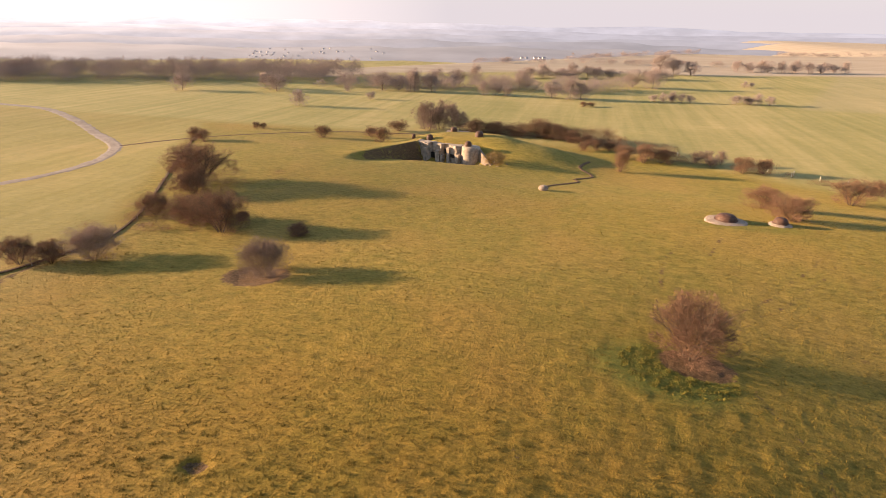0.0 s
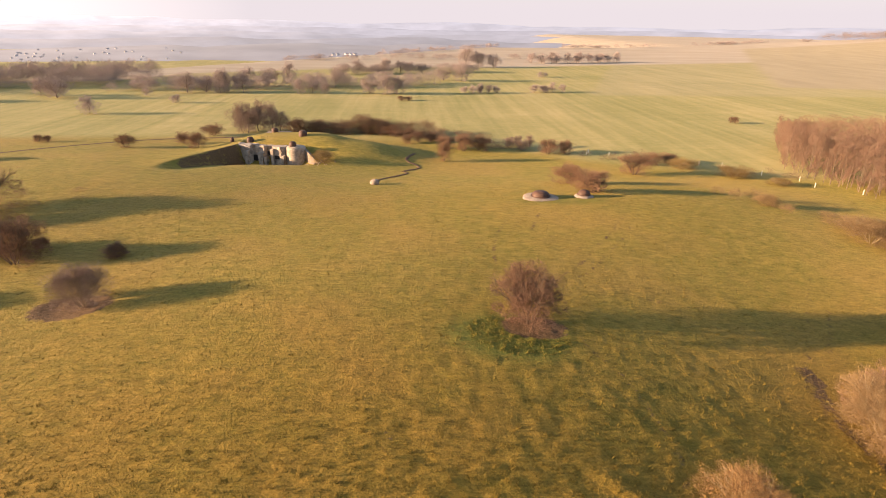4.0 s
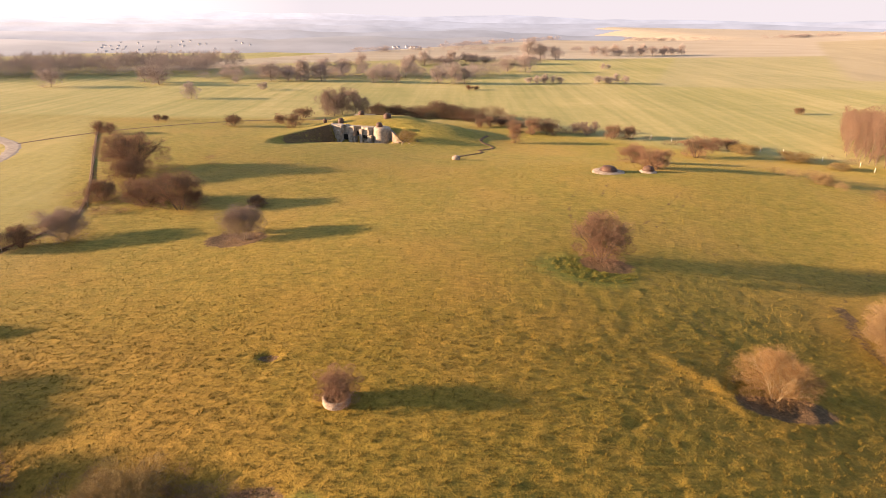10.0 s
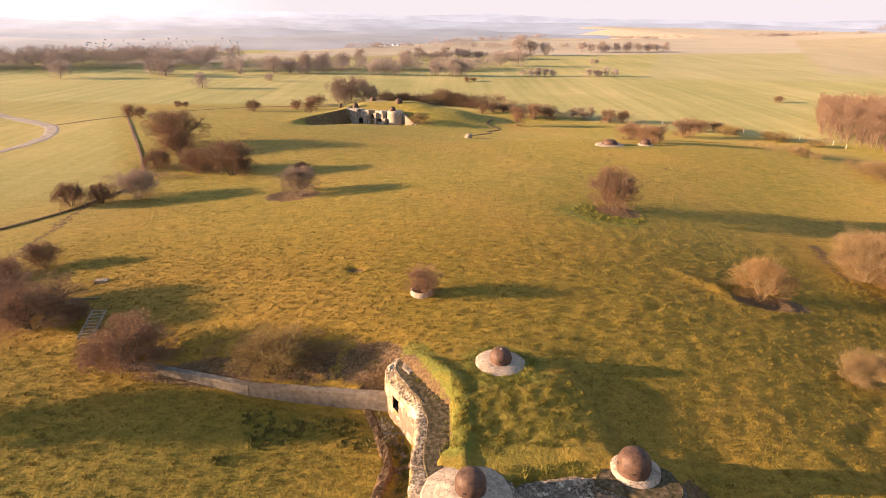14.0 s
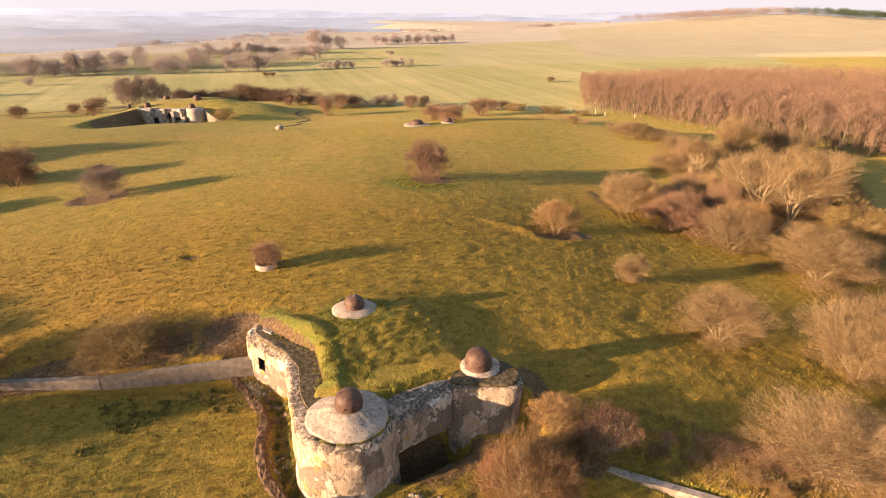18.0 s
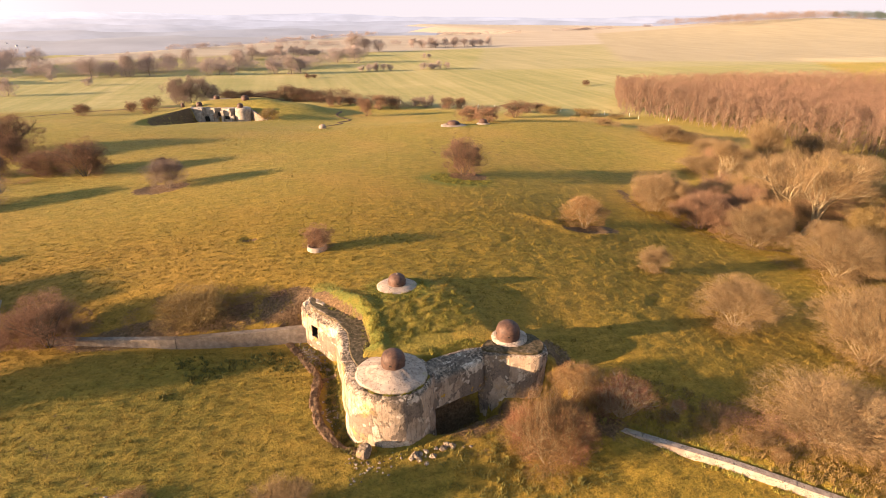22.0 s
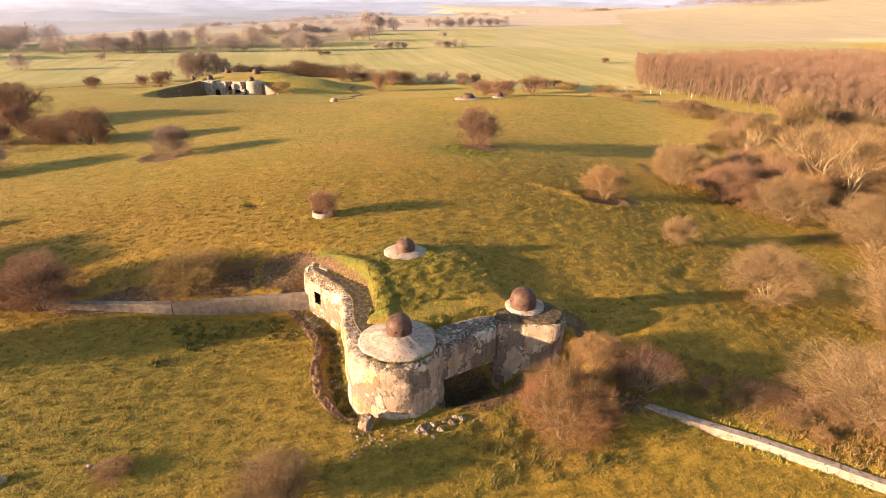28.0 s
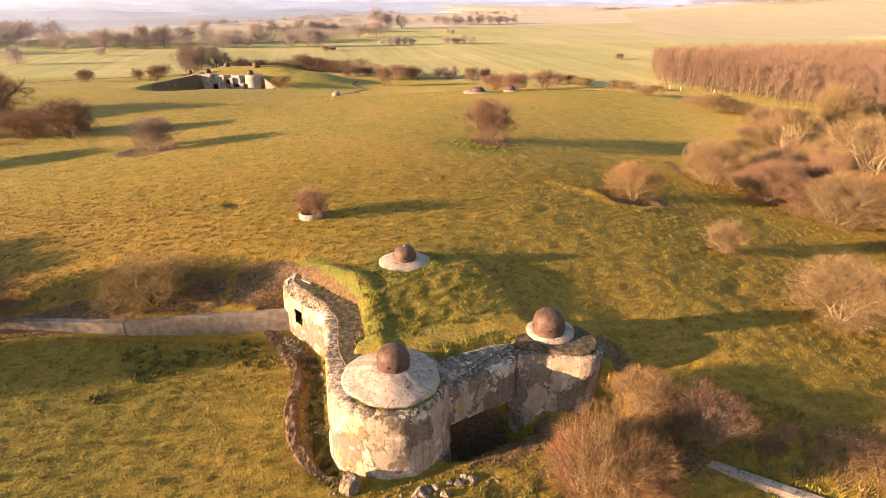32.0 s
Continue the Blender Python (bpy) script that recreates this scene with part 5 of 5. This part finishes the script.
    a, s = nrng.uniform(0, 6.28), nrng.uniform(11.0, 14.0) * (0.72 + 0.28 * min(1, max(0, (200 - dx[k, 1]) / 45)))
    m = np.array([[math.cos(a), -math.sin(a), 0], [math.sin(a), math.cos(a), 0], [0, 0, 1]])
    mid = np.repeat(c.reshape(-1, 3, 3).mean(1), 3, 0)
    c = mid + (c - mid) * 1.45
    pieces.append(c @ m.T * s + np.array([dx[k, 0], dx[k, 1], dz[k]]))
tagged(new("plantation", soup("plantation", pieces, M_PLANT)), "dense russet beech plantation behind its edge trees", "wood", kind="stuff")


def scatter_crowns(name, spots, style, share, material, label, grow=2.6):
    """Joined crowns for woods that stay far off; spots: x, y, width, height."""
    key = style, 0, 0.55
    if key not in KINDS:
        KINDS[key] = plant_kind(style, 11, 0.55)
    me = KINDS[key][1]
    v = np.empty(len(me.vertices) * 3)
    me.vertices.foreach_get("co", v)
    tri = v.reshape(-1, 3, 3)
    out = []
    g = np.random.default_rng(len(spots))
    sp = np.array(spots)
    zs = ground_z(sp[:, 0], sp[:, 1])
    for (x, y, w, hh), z in zip(spots, zs):
        c = tri[g.permutation(len(tri))[:share]]
        mid = c.mean(1, keepdims=True)
        c = (mid + (c - mid) * grow).reshape(-1, 3)
        a = g.uniform(0, 6.28)
        m = np.array([[math.cos(a), -math.sin(a), 0], [math.sin(a), math.cos(a), 0], [0, 0, 1]])
        out.append(c @ m.T * np.array([w, w, hh]) + np.array([x, y, z - 0.3]))
    return tagged(new(name, soup(name, out, material)), label, "wood", kind="stuff")


g = np.random.default_rng(9)
belt = [(-180 - t * 200 + g.normal(0, 8), 372 - t * 90 + g.normal(0, 8) + 24 * d, g.uniform(11, 17), g.uniform(10, 16)) for d in range(3) for t in g.uniform(-0.05, 1.5, 110)]
scatter_crowns("far_wood", belt, "bare", 1000, M_HAZEWOOD, "leafless wood along the western fields, paled grey for haze", 1.7)
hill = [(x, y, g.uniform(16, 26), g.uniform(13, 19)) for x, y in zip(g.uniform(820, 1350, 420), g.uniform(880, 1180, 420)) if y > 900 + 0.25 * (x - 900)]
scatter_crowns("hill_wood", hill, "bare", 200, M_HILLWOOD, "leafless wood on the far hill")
firs = [(x, y, g.uniform(14, 20), g.uniform(14, 19)) for x, y in zip(g.uniform(1120, 1420, 200), g.uniform(800, 960, 200))]
scatter_crowns("fir_wood", firs, "bare", 260, M_CONIFER, "dark fir wood on the far hillside")
hedges = [(-120 + t * 320 + g.normal(0, 3), 640 + t * 90 + g.normal(0, 5), g.uniform(9, 16), g.uniform(5, 8)) for t in g.uniform(0, 1, 60)]
hedges += [(-160 + t * 190 + g.normal(0, 4), 345 + t * 45 + g.normal(0, 8), g.uniform(8, 15), g.uniform(5, 11)) for t in g.uniform(0, 1, 120)]
hedges += [(-40 + t * 110 + g.normal(0, 3), 470 + t * 30 + g.normal(0, 4), g.uniform(8, 14), g.uniform(5, 10)) for t in g.uniform(0, 1, 60)]
hedges += [(x + g.normal(0, 4), min(640 + 1.55 * (x + 116), 1060) + 0.4 * max(x - 350, 0) - 10 + g.normal(0, 6), g.uniform(10, 20), g.uniform(4, 9)) for x in g.uniform(-120, 900, 220) if math.sin(x * 0.021) > -0.5]
scatter_crowns("field_hedge", hedges, "bare", 650, M_HAZEWOOD, "grey-brown hedges between the far fields, paled for haze", 2.0)
vale = [(-20 + t * 140 + g.normal(0, 2.5), 208 - 0.55 * max(0, t * 140 - 20) + g.normal(0, 2.5), g.uniform(3, 6), g.uniform(1.2, 3.0)) for t in g.uniform(0, 1, 80)]
vale += [(-34 + t * 52 + g.normal(0, 1), 207.5 - 0.15 * max(0, t * 52 - 34) + g.normal(0, 1.5), g.uniform(5, 8), g.uniform(4.5, 6.5)) for t in g.uniform(0, 1, 60)]
vale += [(-32 + t * 70 + g.normal(0, 2), 207 - 0.5 * max(0, t * 70 - 30) + g.normal(0, 2), g.uniform(5, 8), g.uniform(3, 5.5)) for t in g.uniform(0, 1, 50)]
scatter_crowns("hedge_scrub", vale, "russet", 420, M_DARKTWIG, "low dark scrub along the valley hedge")
brush = [(x, y, g.uniform(2.5, 5.5), g.uniform(1.2, 3.2)) for x, y in zip(g.uniform(56, 100, 120), g.uniform(-6, 44, 120)) if x > 63 - 0.25 * (y - 10) - 6 * (y < 8)]
brush += [(96 + t * 26 + g.normal(0, 2), 92 - t * 42 + g.normal(0, 3), g.uniform(3, 6), g.uniform(1.5, 3.5)) for t in g.uniform(-0.5, 1, 40)]
scatter_crowns("scrub", brush, "wispy", 700, M_TAN, "tangled tan-brown scrub under the thicket trees")
brush = [(-40 + t * 28 + g.normal(0, 1.2), 6.0 - t * 2.5 + abs(g.normal(0, 1.6)), g.uniform(1.6, 3.2), g.uniform(0.6, 1.6)) for t in g.uniform(0, 1, 40)]
brush += [(14 + t * 26 + abs(g.normal(0, 2)), -19.5 - t * 14 + abs(g.normal(0, 2)), g.uniform(1.6, 3.6), g.uniform(0.6, 1.8)) for t in g.uniform(0.3, 1, 60)]
brush += [(-66 + g.normal(0, 6), 84 + g.normal(0, 14), g.uniform(2, 5), g.uniform(0.8, 2.2)) for _ in range(40)]
scatter_crowns("scrub", brush, "wispy", 420, M_RUSSET, "low brown scrub and bramble along the walls")

# ---- fences and posts ----


def fence(points, gap, high, label, material=M_WOOD, wires=(0.45, 0.95)):
    f = thing("fence", label, "fence")
    prev = None
    for a, b in zip(points, points[1:]):
        n = max(1, int(math.dist(a, b) / gap))
        for k in range(n):
            x, y = a[0] + (b[0] - a[0]) * k / n, a[1] + (b[1] - a[1]) * k / n
            z = gz(x, y)
            bm = lathe(bmesh.new(), [(0.07, -0.3), (0.065, high), (0.03, high + 0.05), (0, high + 0.05)], 6)
            p = part("post", bm, material, f)
            p.matrix_basis = pose(x, y, z, random.uniform(-3, 3), random.uniform(-3, 3), 0)
            if prev and wires:
                verts, faces = [], []
                for wz in wires:
                    tube(verts, faces, (prev[0], prev[1], prev[2] + wz), (x, y, z + wz), 0.008, 0.008, 3)
                mesh_object("wire", verts, faces, M_STEEL, f)
            prev = (x, y, z)
    return f


fence([(-124.5, 170), (-97, 124), (-70, 77), (-69, 60), (-74, 46)], 4.5, 1.2, "old wooden post and wire fence along the bank")
fence([(-190, 132), (-165, 118), (-142, 104), (-138, 92)], 4.0, 1.1, "wooden field fence beside the gravel road")
for k in range(22):
    t = k / 21
    x, y = 40 + 84 * t + 3 * math.sin(k * 2.1), 192 - 46 * t + (0 if t < 0.8 else -(t - 0.8) * 120)
    p = part("marker_post", lathe(bmesh.new(), [(0.11, -0.2), (0.11, 1.3), (0.07, 1.4), (0, 1.4)], 8), M_POST, None)
    tagged(p, "pale tree guard post beside the valley hedge", "post", "pale posts along the hedge")
    p.location = (x, y, gz(x, y))
strip("bank", [(-124, 169), (-97, 123), (-71, 77), (-70, 60), (-78, 44), (-100, 20)], 0.8, M_EARTH, "low bare earth bank under the fence", 0.22, category="bank")

# wooden ladder-like frame lying in the bushes
frame_ob = thing("wooden_frame", "weathered ladder-like wooden frame lying by the bushes", "frame", pose(-42.9, 10.4, gz(-42.9, 10.4) + 0.75, 12, 0, 10))
for s in (-0.55, 0.55):
    bm = bmesh.new()
    box(bm, (0.14, 4.6, 0.16), Matrix.Translation((s * 1.25, 0, 0)))
    part("rail", bm, M_WOOD, frame_ob)
for k in range(9):
    bm = bmesh.new()
    box(bm, (1.4, 0.16, 0.08), Matrix.Translation((0, -2.1 + k * 0.525, 0.06)))
    part("rung", bm, M_WOOD, frame_ob)
for x, y, L, ang, r in ((-33.0, -18.2, 4.8, 16, 0.36), (-48.0, 17.4, 3.6, 8, 0.12), (-35.0, -16.5, 2.6, 62, 0.06)):
    bm = lathe(bmesh.new(), [(0, -L / 2), (r * 0.9, -L / 2), (r, -L * 0.2), (r * 1.04, L * 0.1), (r * 0.8, L / 2), (0, L / 2)], 12, 0.2, 3)
    lg = tagged(shade_smooth(part("log", bm, M_PALEBARK, None)), "pale fallen log in the rough grass", "log")
    lg.matrix_basis = pose(x, y, gz(x, y) + 0.2, 0, 90, ang)
rubble("rubble", -25.2, -17.5, 0.4, 0.25, 8, 0.2, M_PALE, "pale stones at the crossing of the tracks", 12)
plant("amber", -24.0, -18.4, 3.2, 0.9, "bush", "low dead bramble patch beside the track", "bush", 1)
bm = bmesh.new()
box(bm, (1.6, 0.9, 0.5))
bmesh.ops.bevel(bm, geom=bm.edges[:], offset=0.1, segments=2, affect="EDGES")
slab = tagged(part("concrete_slab", bm, M_CONCRETE, None), "small mossy concrete slab in the grass", "concrete slab")
slab.matrix_basis = pose(-49.0, 22.6, gz(-49, 22.6) + 0.12, 4, 3, 20)

# ---- village in the valley ----
# wall and roof colours are lifted to stand in for valley haze
M_WHITE = plain("whitewash", ((0.3, (0.66, 0.62, 0.62)), (0.7, (0.80, 0.75, 0.74))), 0.3)
M_TILE = plain("haze_paled_tile", ((0.3, (0.38, 0.34, 0.335)), (0.7, (0.48, 0.43, 0.42))), 0.5)


def house(x, y, z, w, d, hh, turn, label="small pale rendered house in the valley village"):
    ob = thing("house", label, "house", pose(x, y, z - 1.5, 0, 0, turn), "village houses")
    bm = bmesh.new()
    box(bm, (w, d, hh + 1), Matrix.Translation((0, 0, (hh + 1) / 2)))
    wall = part("wall", bm, M_WHITE, ob)
    bm = bmesh.new()
    v = [bm.verts.new(c) for c in ((-w / 2 - .4, -d / 2 - .5, hh + 1), (w / 2 + .4, -d / 2 - .5, hh + 1), (w / 2 + .4, d / 2 + .5, hh + 1), (-w / 2 - .4, d / 2 + .5, hh + 1), (-w / 2 - .4, 0, hh + 1 + d * .45), (w / 2 + .4, 0, hh + 1 + d * .45))]
    for f in ((0, 1, 5, 4), (2, 3, 4, 5), (1, 2, 5), (3, 0, 4), (3, 2, 1, 0)):
        bm.faces.new([v[i] for i in f])
    part("roof", bm, M_TILE, ob)
    return ob


# ---- distance, haze painted in ----


def ridge_shape(a, seed, rough):
    u = Vector((a * 6, seed, 0))
    return rough * (noise.noise(u) + 0.5 * noise.noise(u * 2.7) + 0.22 * noise.noise(u * 9)) * 1.2


def ridge(name, dist, base, top, rough, seed, colour, glow, foot=260, shoulder=90):
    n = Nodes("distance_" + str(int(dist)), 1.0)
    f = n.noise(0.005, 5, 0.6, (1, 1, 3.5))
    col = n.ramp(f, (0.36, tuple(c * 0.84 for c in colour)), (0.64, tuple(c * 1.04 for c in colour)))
    # painted haze: the colour gets brighter towards the sun
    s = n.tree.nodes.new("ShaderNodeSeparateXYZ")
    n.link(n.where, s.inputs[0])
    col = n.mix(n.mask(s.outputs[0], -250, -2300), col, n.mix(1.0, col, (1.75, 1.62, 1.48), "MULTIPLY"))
    # emission of the pale colour stands in for haze in the air
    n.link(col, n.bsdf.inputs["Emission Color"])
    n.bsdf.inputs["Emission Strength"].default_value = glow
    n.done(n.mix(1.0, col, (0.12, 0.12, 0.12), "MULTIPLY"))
    verts, faces = [], []
    m = 220
    for k in range(m):
        a = radians(-85 + 175 * k / (m - 1))
        h = top + ridge_shape(a, seed, rough)
        for d, z in ((dist - foot, base), (dist - shoulder, base + (h - base) * 0.75), (dist, h), (dist + 200, base)):
            verts.append((d * math.sin(a), d * math.cos(a), z))
    for k in range(m - 1):
        for r in range(3):
            faces.append((k * 4 + r, (k + 1) * 4 + r, (k + 1) * 4 + r + 1, k * 4 + r + 1))
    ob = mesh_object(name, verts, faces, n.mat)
    shade_smooth(ob)
    return tagged(ob, "horizon ridge backdrop, its blue-grey haze painted in and glowing", "hills", kind="structure")


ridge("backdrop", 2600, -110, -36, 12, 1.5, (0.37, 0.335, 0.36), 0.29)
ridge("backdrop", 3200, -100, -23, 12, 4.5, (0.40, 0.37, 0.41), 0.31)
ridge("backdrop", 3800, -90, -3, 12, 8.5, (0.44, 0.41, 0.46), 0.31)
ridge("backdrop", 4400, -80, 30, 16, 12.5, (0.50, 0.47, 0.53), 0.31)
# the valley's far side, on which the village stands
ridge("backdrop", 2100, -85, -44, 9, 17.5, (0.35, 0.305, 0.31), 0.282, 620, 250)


def valley_z(x, y):
    a, d = math.atan2(x, y), math.hypot(x, y)
    top = -44 + ridge_shape(a, 17.5, 9)
    return -85 + (top + 85) * (0.75 * (d - 1480) / 370 if d < 1850 else 0.75 + 0.25 * (d - 1850) / 250)


rnd = random.Random(5)
for k in range(56):
    a, d = radians(rnd.gauss(-28, 3.2)), rnd.uniform(1540, 2040)
    x, y = d * math.sin(a), d * math.cos(a)
    house(x, y, valley_z(x, y), rnd.uniform(3.5, 6.5), rnd.uniform(3, 4.5), rnd.uniform(1.5, 2.3), rnd.uniform(25, 55))
for k in range(6):
    a, d = radians(-6.6 + 0.42 * k), rnd.uniform(1700, 1780)
    x, y = d * math.sin(a), d * math.cos(a)
    house(x, y, valley_z(x, y), rnd.uniform(7, 11), 6, 3.5, rnd.uniform(25, 55), "pale farm building beyond the stubble")

# ---- grass tufts near the walk ----


def tufts(name, count, area, high, wide, material, label, seed, keep=None, level=None):
    r = np.random.default_rng(seed)
    x, y = r.uniform(area[0], area[1], count), r.uniform(area[2], area[3], count)
    if keep is not None:
        ok = keep(x, y)
        x, y = x[ok], y[ok]
    # thinner towards the edges and on bare ground
    fx, fy = (x - area[0]) / (area[1] - area[0]), (y - area[2]) / (area[3] - area[2])
    inner = np.minimum(np.minimum(fx, 1 - fx) / 0.2, np.minimum(fy + (area[2] < 40), 1 - fy) / 0.3)
    bare = (np.hypot((x - 25) / 4.6, (y - 50.8) / 3.2) < 1) | (np.hypot((x + 33.5) / 5.6, (y - 58.6) / 4.2) < 1) | (np.hypot((x - 35) / 5, (y - 19.5) / 2.4) < 1)
    ok = (r.uniform(0, 1, len(x)) < inner) & ~bare
    x, y = x[ok], y[ok]
    z = ground_z(x, y) if level is None else np.full(x.shape, level)
    # clumped heights
    clump = 0.5 + 0.17 * sum(np.sin(x * u + y * v + 1.7 * np.sin(y * u * 0.63 - x * v * 0.8 + p)) for u, v, p in ((2.9, 1.1, 0), (-1.7, 3.3, 1), (4.7, -2.6, 2), (0.6, 5.9, 3)))
    n = len(x) * 3
    at = np.repeat(np.stack([x, y, z - 0.03], 1), 3, 0) + np.c_[r.normal(0, 0.07, (n, 2)), np.zeros(n)]
    way = np.c_[r.normal(0.15, 0.45, (n, 2)), np.ones(n)]
    way /= np.linalg.norm(way, axis=1)[:, None]
    hh = np.repeat(0.35 + 1.5 * np.clip(clump, 0, 1) ** 2, 3) * r.uniform(0.5, 1.2, n) * high
    return tagged(new(name, soup(name, [slivers(at, way, hh, r.uniform(0.6, 1.3, n) * wide, r)], material)), label, "grass", kind="stuff")


def off_concrete(x, y):
    d = front_distance(x, y)
    fort = (np.hypot(x - TOWER[0], y - TOWER[1]) < 4.2) | ((np.abs(x - 8.5) < 4.2) & (np.abs(y + 12.2) < 3.4)) | (np.hypot(x, y) < 2.1) | (np.hypot(x + 7.6, y - 14.6) < 1.3)
    fort |= (np.abs(d) < 1.1) & (x > -37) & (x < 50)
    fort |= (x > -11) & (x < -4.4) & (y > -16) & (y < 3.5) & (d > -2.9) & (d < 3.4)
    return ~fort & ~((x > -1) & (x < 6) & (y > -16) & (y < -9.5))


tufts("grass_tufts", 340000, (-70, 75, -40, 40), 0.19, 0.045, M_GRASSBLADE, "short tufted olive and straw grass", 1, off_concrete)
tufts("grass_tufts", 170000, (-85, 95, 20, 135), 0.19, 0.05, M_GRASSBLADE, "short tufted olive and straw grass", 2, off_concrete)
tufts("lush_grass", 9000, (-8, 6, -11, 4), 0.24, 0.08, M_LUSH, "fresh green grass on the casemate's turf roof", 3, lambda x, y: off_concrete(x, y) & (front_distance(x, y) < -0.8) & ((np.hypot(x, y) < 3.4) | (np.abs(front_distance(x, y) + 1.9) < 0.9)))
tufts("lush_grass", 11000, (12, 31, 41, 55), 0.18, 0.07, M_LUSH, "bright green grass round the hawthorn", 4, lambda x, y: (np.hypot((x - 22.6) / 6.2, (y - 48.5) / 4.6) < 1) & (np.hypot((x - 25) / 4, (y - 50.8) / 2.8) > 1))
tufts("weeds", 13000, (-27, -7, -10, 2.5), 0.34, 0.16, M_WEED, "dark nettle clumps below the retaining wall", 5,
      lambda x, y: (front_distance(x, y) > 0.8) & off_concrete(x, y) & (np.min([np.hypot((x - a) / r, (y - b) / (r * 0.7)) for a, b, r in ((-20.1, -3.9, 1.9), (-23.2, -6.5, 0.9), (-17.6, -2.6, 1.5), (-12.4, -4.2, 1.4), (-14.2, -2.2, 1.7), (-21.5, -1.6, 1.6))], axis=0) < 1)
      & (np.sin(x * 3.9 + np.sin(y * 3.7) * 2) * np.sin(y * 4.3 + x) > 0.05))
tufts("lush_grass", 2600, (-1.2, 6.2, -13.2, -8.5), 0.26, 0.08, M_LUSH, "grass hanging over the re-entrant wall", 6, lambda x, y: (front_distance(x, y) < -0.15) & (front_distance(x, y) > -1.8) & (np.hypot(x - TOWER[0], y - TOWER[1]) > 3.5) & (ground_z(x, y) > -2.2))
tufts("lush_grass", 2500, (-8, 0, -22, -8), 0.22, 0.08, M_LUSH, "grass tufts at the tower's foot and roof edge", 7, lambda x, y: (np.abs(np.hypot(x - TOWER[0], y - TOWER[1]) - 4.6) < 0.8) & ((y < -17.6) | (y > -11.5)) & (np.abs(front_distance(x, y)) > 0.5))
tufts("lush_grass", 9000, (-4.5, 7, -11.5, -1.5), 0.17, 0.06, M_LUSH, "uneven thick grass on the casemate's turf roof", 8, lambda x, y: off_concrete(x, y) & (front_distance(x, y) < -1.5))
tufts("weeds", 5200, (-1, 13, -26, -17), 0.26, 0.08, M_WEED, "rank dark grass and weeds in front of the casemate", 9, lambda x, y: (np.hypot(x - TOWER[0], y - TOWER[1]) > 4.2) & (front_distance(x, y) > 0.3) & (np.sin(x * 1.3 + np.sin(y * 1.1) * 2) * np.sin(y * 1.5 + x * 0.6) > -0.3))


def on_ledge(x, y):
    d = front_distance(x, y)
    return (d < -0.9) & (d > -2.6) & (y < 1.0) & (y > -11.5) & (np.sin(x * 2.1 + 3 * np.sin(y * 0.9)) > -0.5)


tufts("lush_grass", 9000, (-9.0, -3.8, -12.5, 2.5), 0.2, 0.07, M_LUSH, "grass creeping over the soil behind the coping", 10, on_ledge, -1.1)
tufts("weeds", 9000, (-11, -6, -19, 1), 0.3, 0.07, M_WEED, "dead brown-green weeds in the casemate's ditch", 11, lambda x, y: (front_distance(x, y) > 1.0) & (front_distance(x, y) < 2.8))


def by_east_wall(x, y):
    d = line_distance(x, y, ((13.6, -19.4), (21.7, -26.6), (29.0, -33.6), (46, -49.7)))
    return (d < 0.9) & (np.sin(x * 1.7) * np.sin(y * 1.1 + x) > -0.4)


tufts("lush_grass", 30000, (12, 40, -44, -16), 0.3, 0.09, M_LUSH, "long grass leaning over the pale retaining wall", 12, by_east_wall)
tufts("dry_grass", 40000, (12, 44, -44, -14), 0.36, 0.08, M_DRY, "dry amber grass and bramble behind the retaining wall", 13,
      lambda x, y: (front_distance(x, y) < -0.6) & (line_distance(x, y, ((16, -20), (29, -32), (40, -42))) < 5.5) & (np.sin(x * 0.9 + np.sin(y * 0.7) * 2) * np.sin(y * 0.8 + x * 0.3) > -0.45))
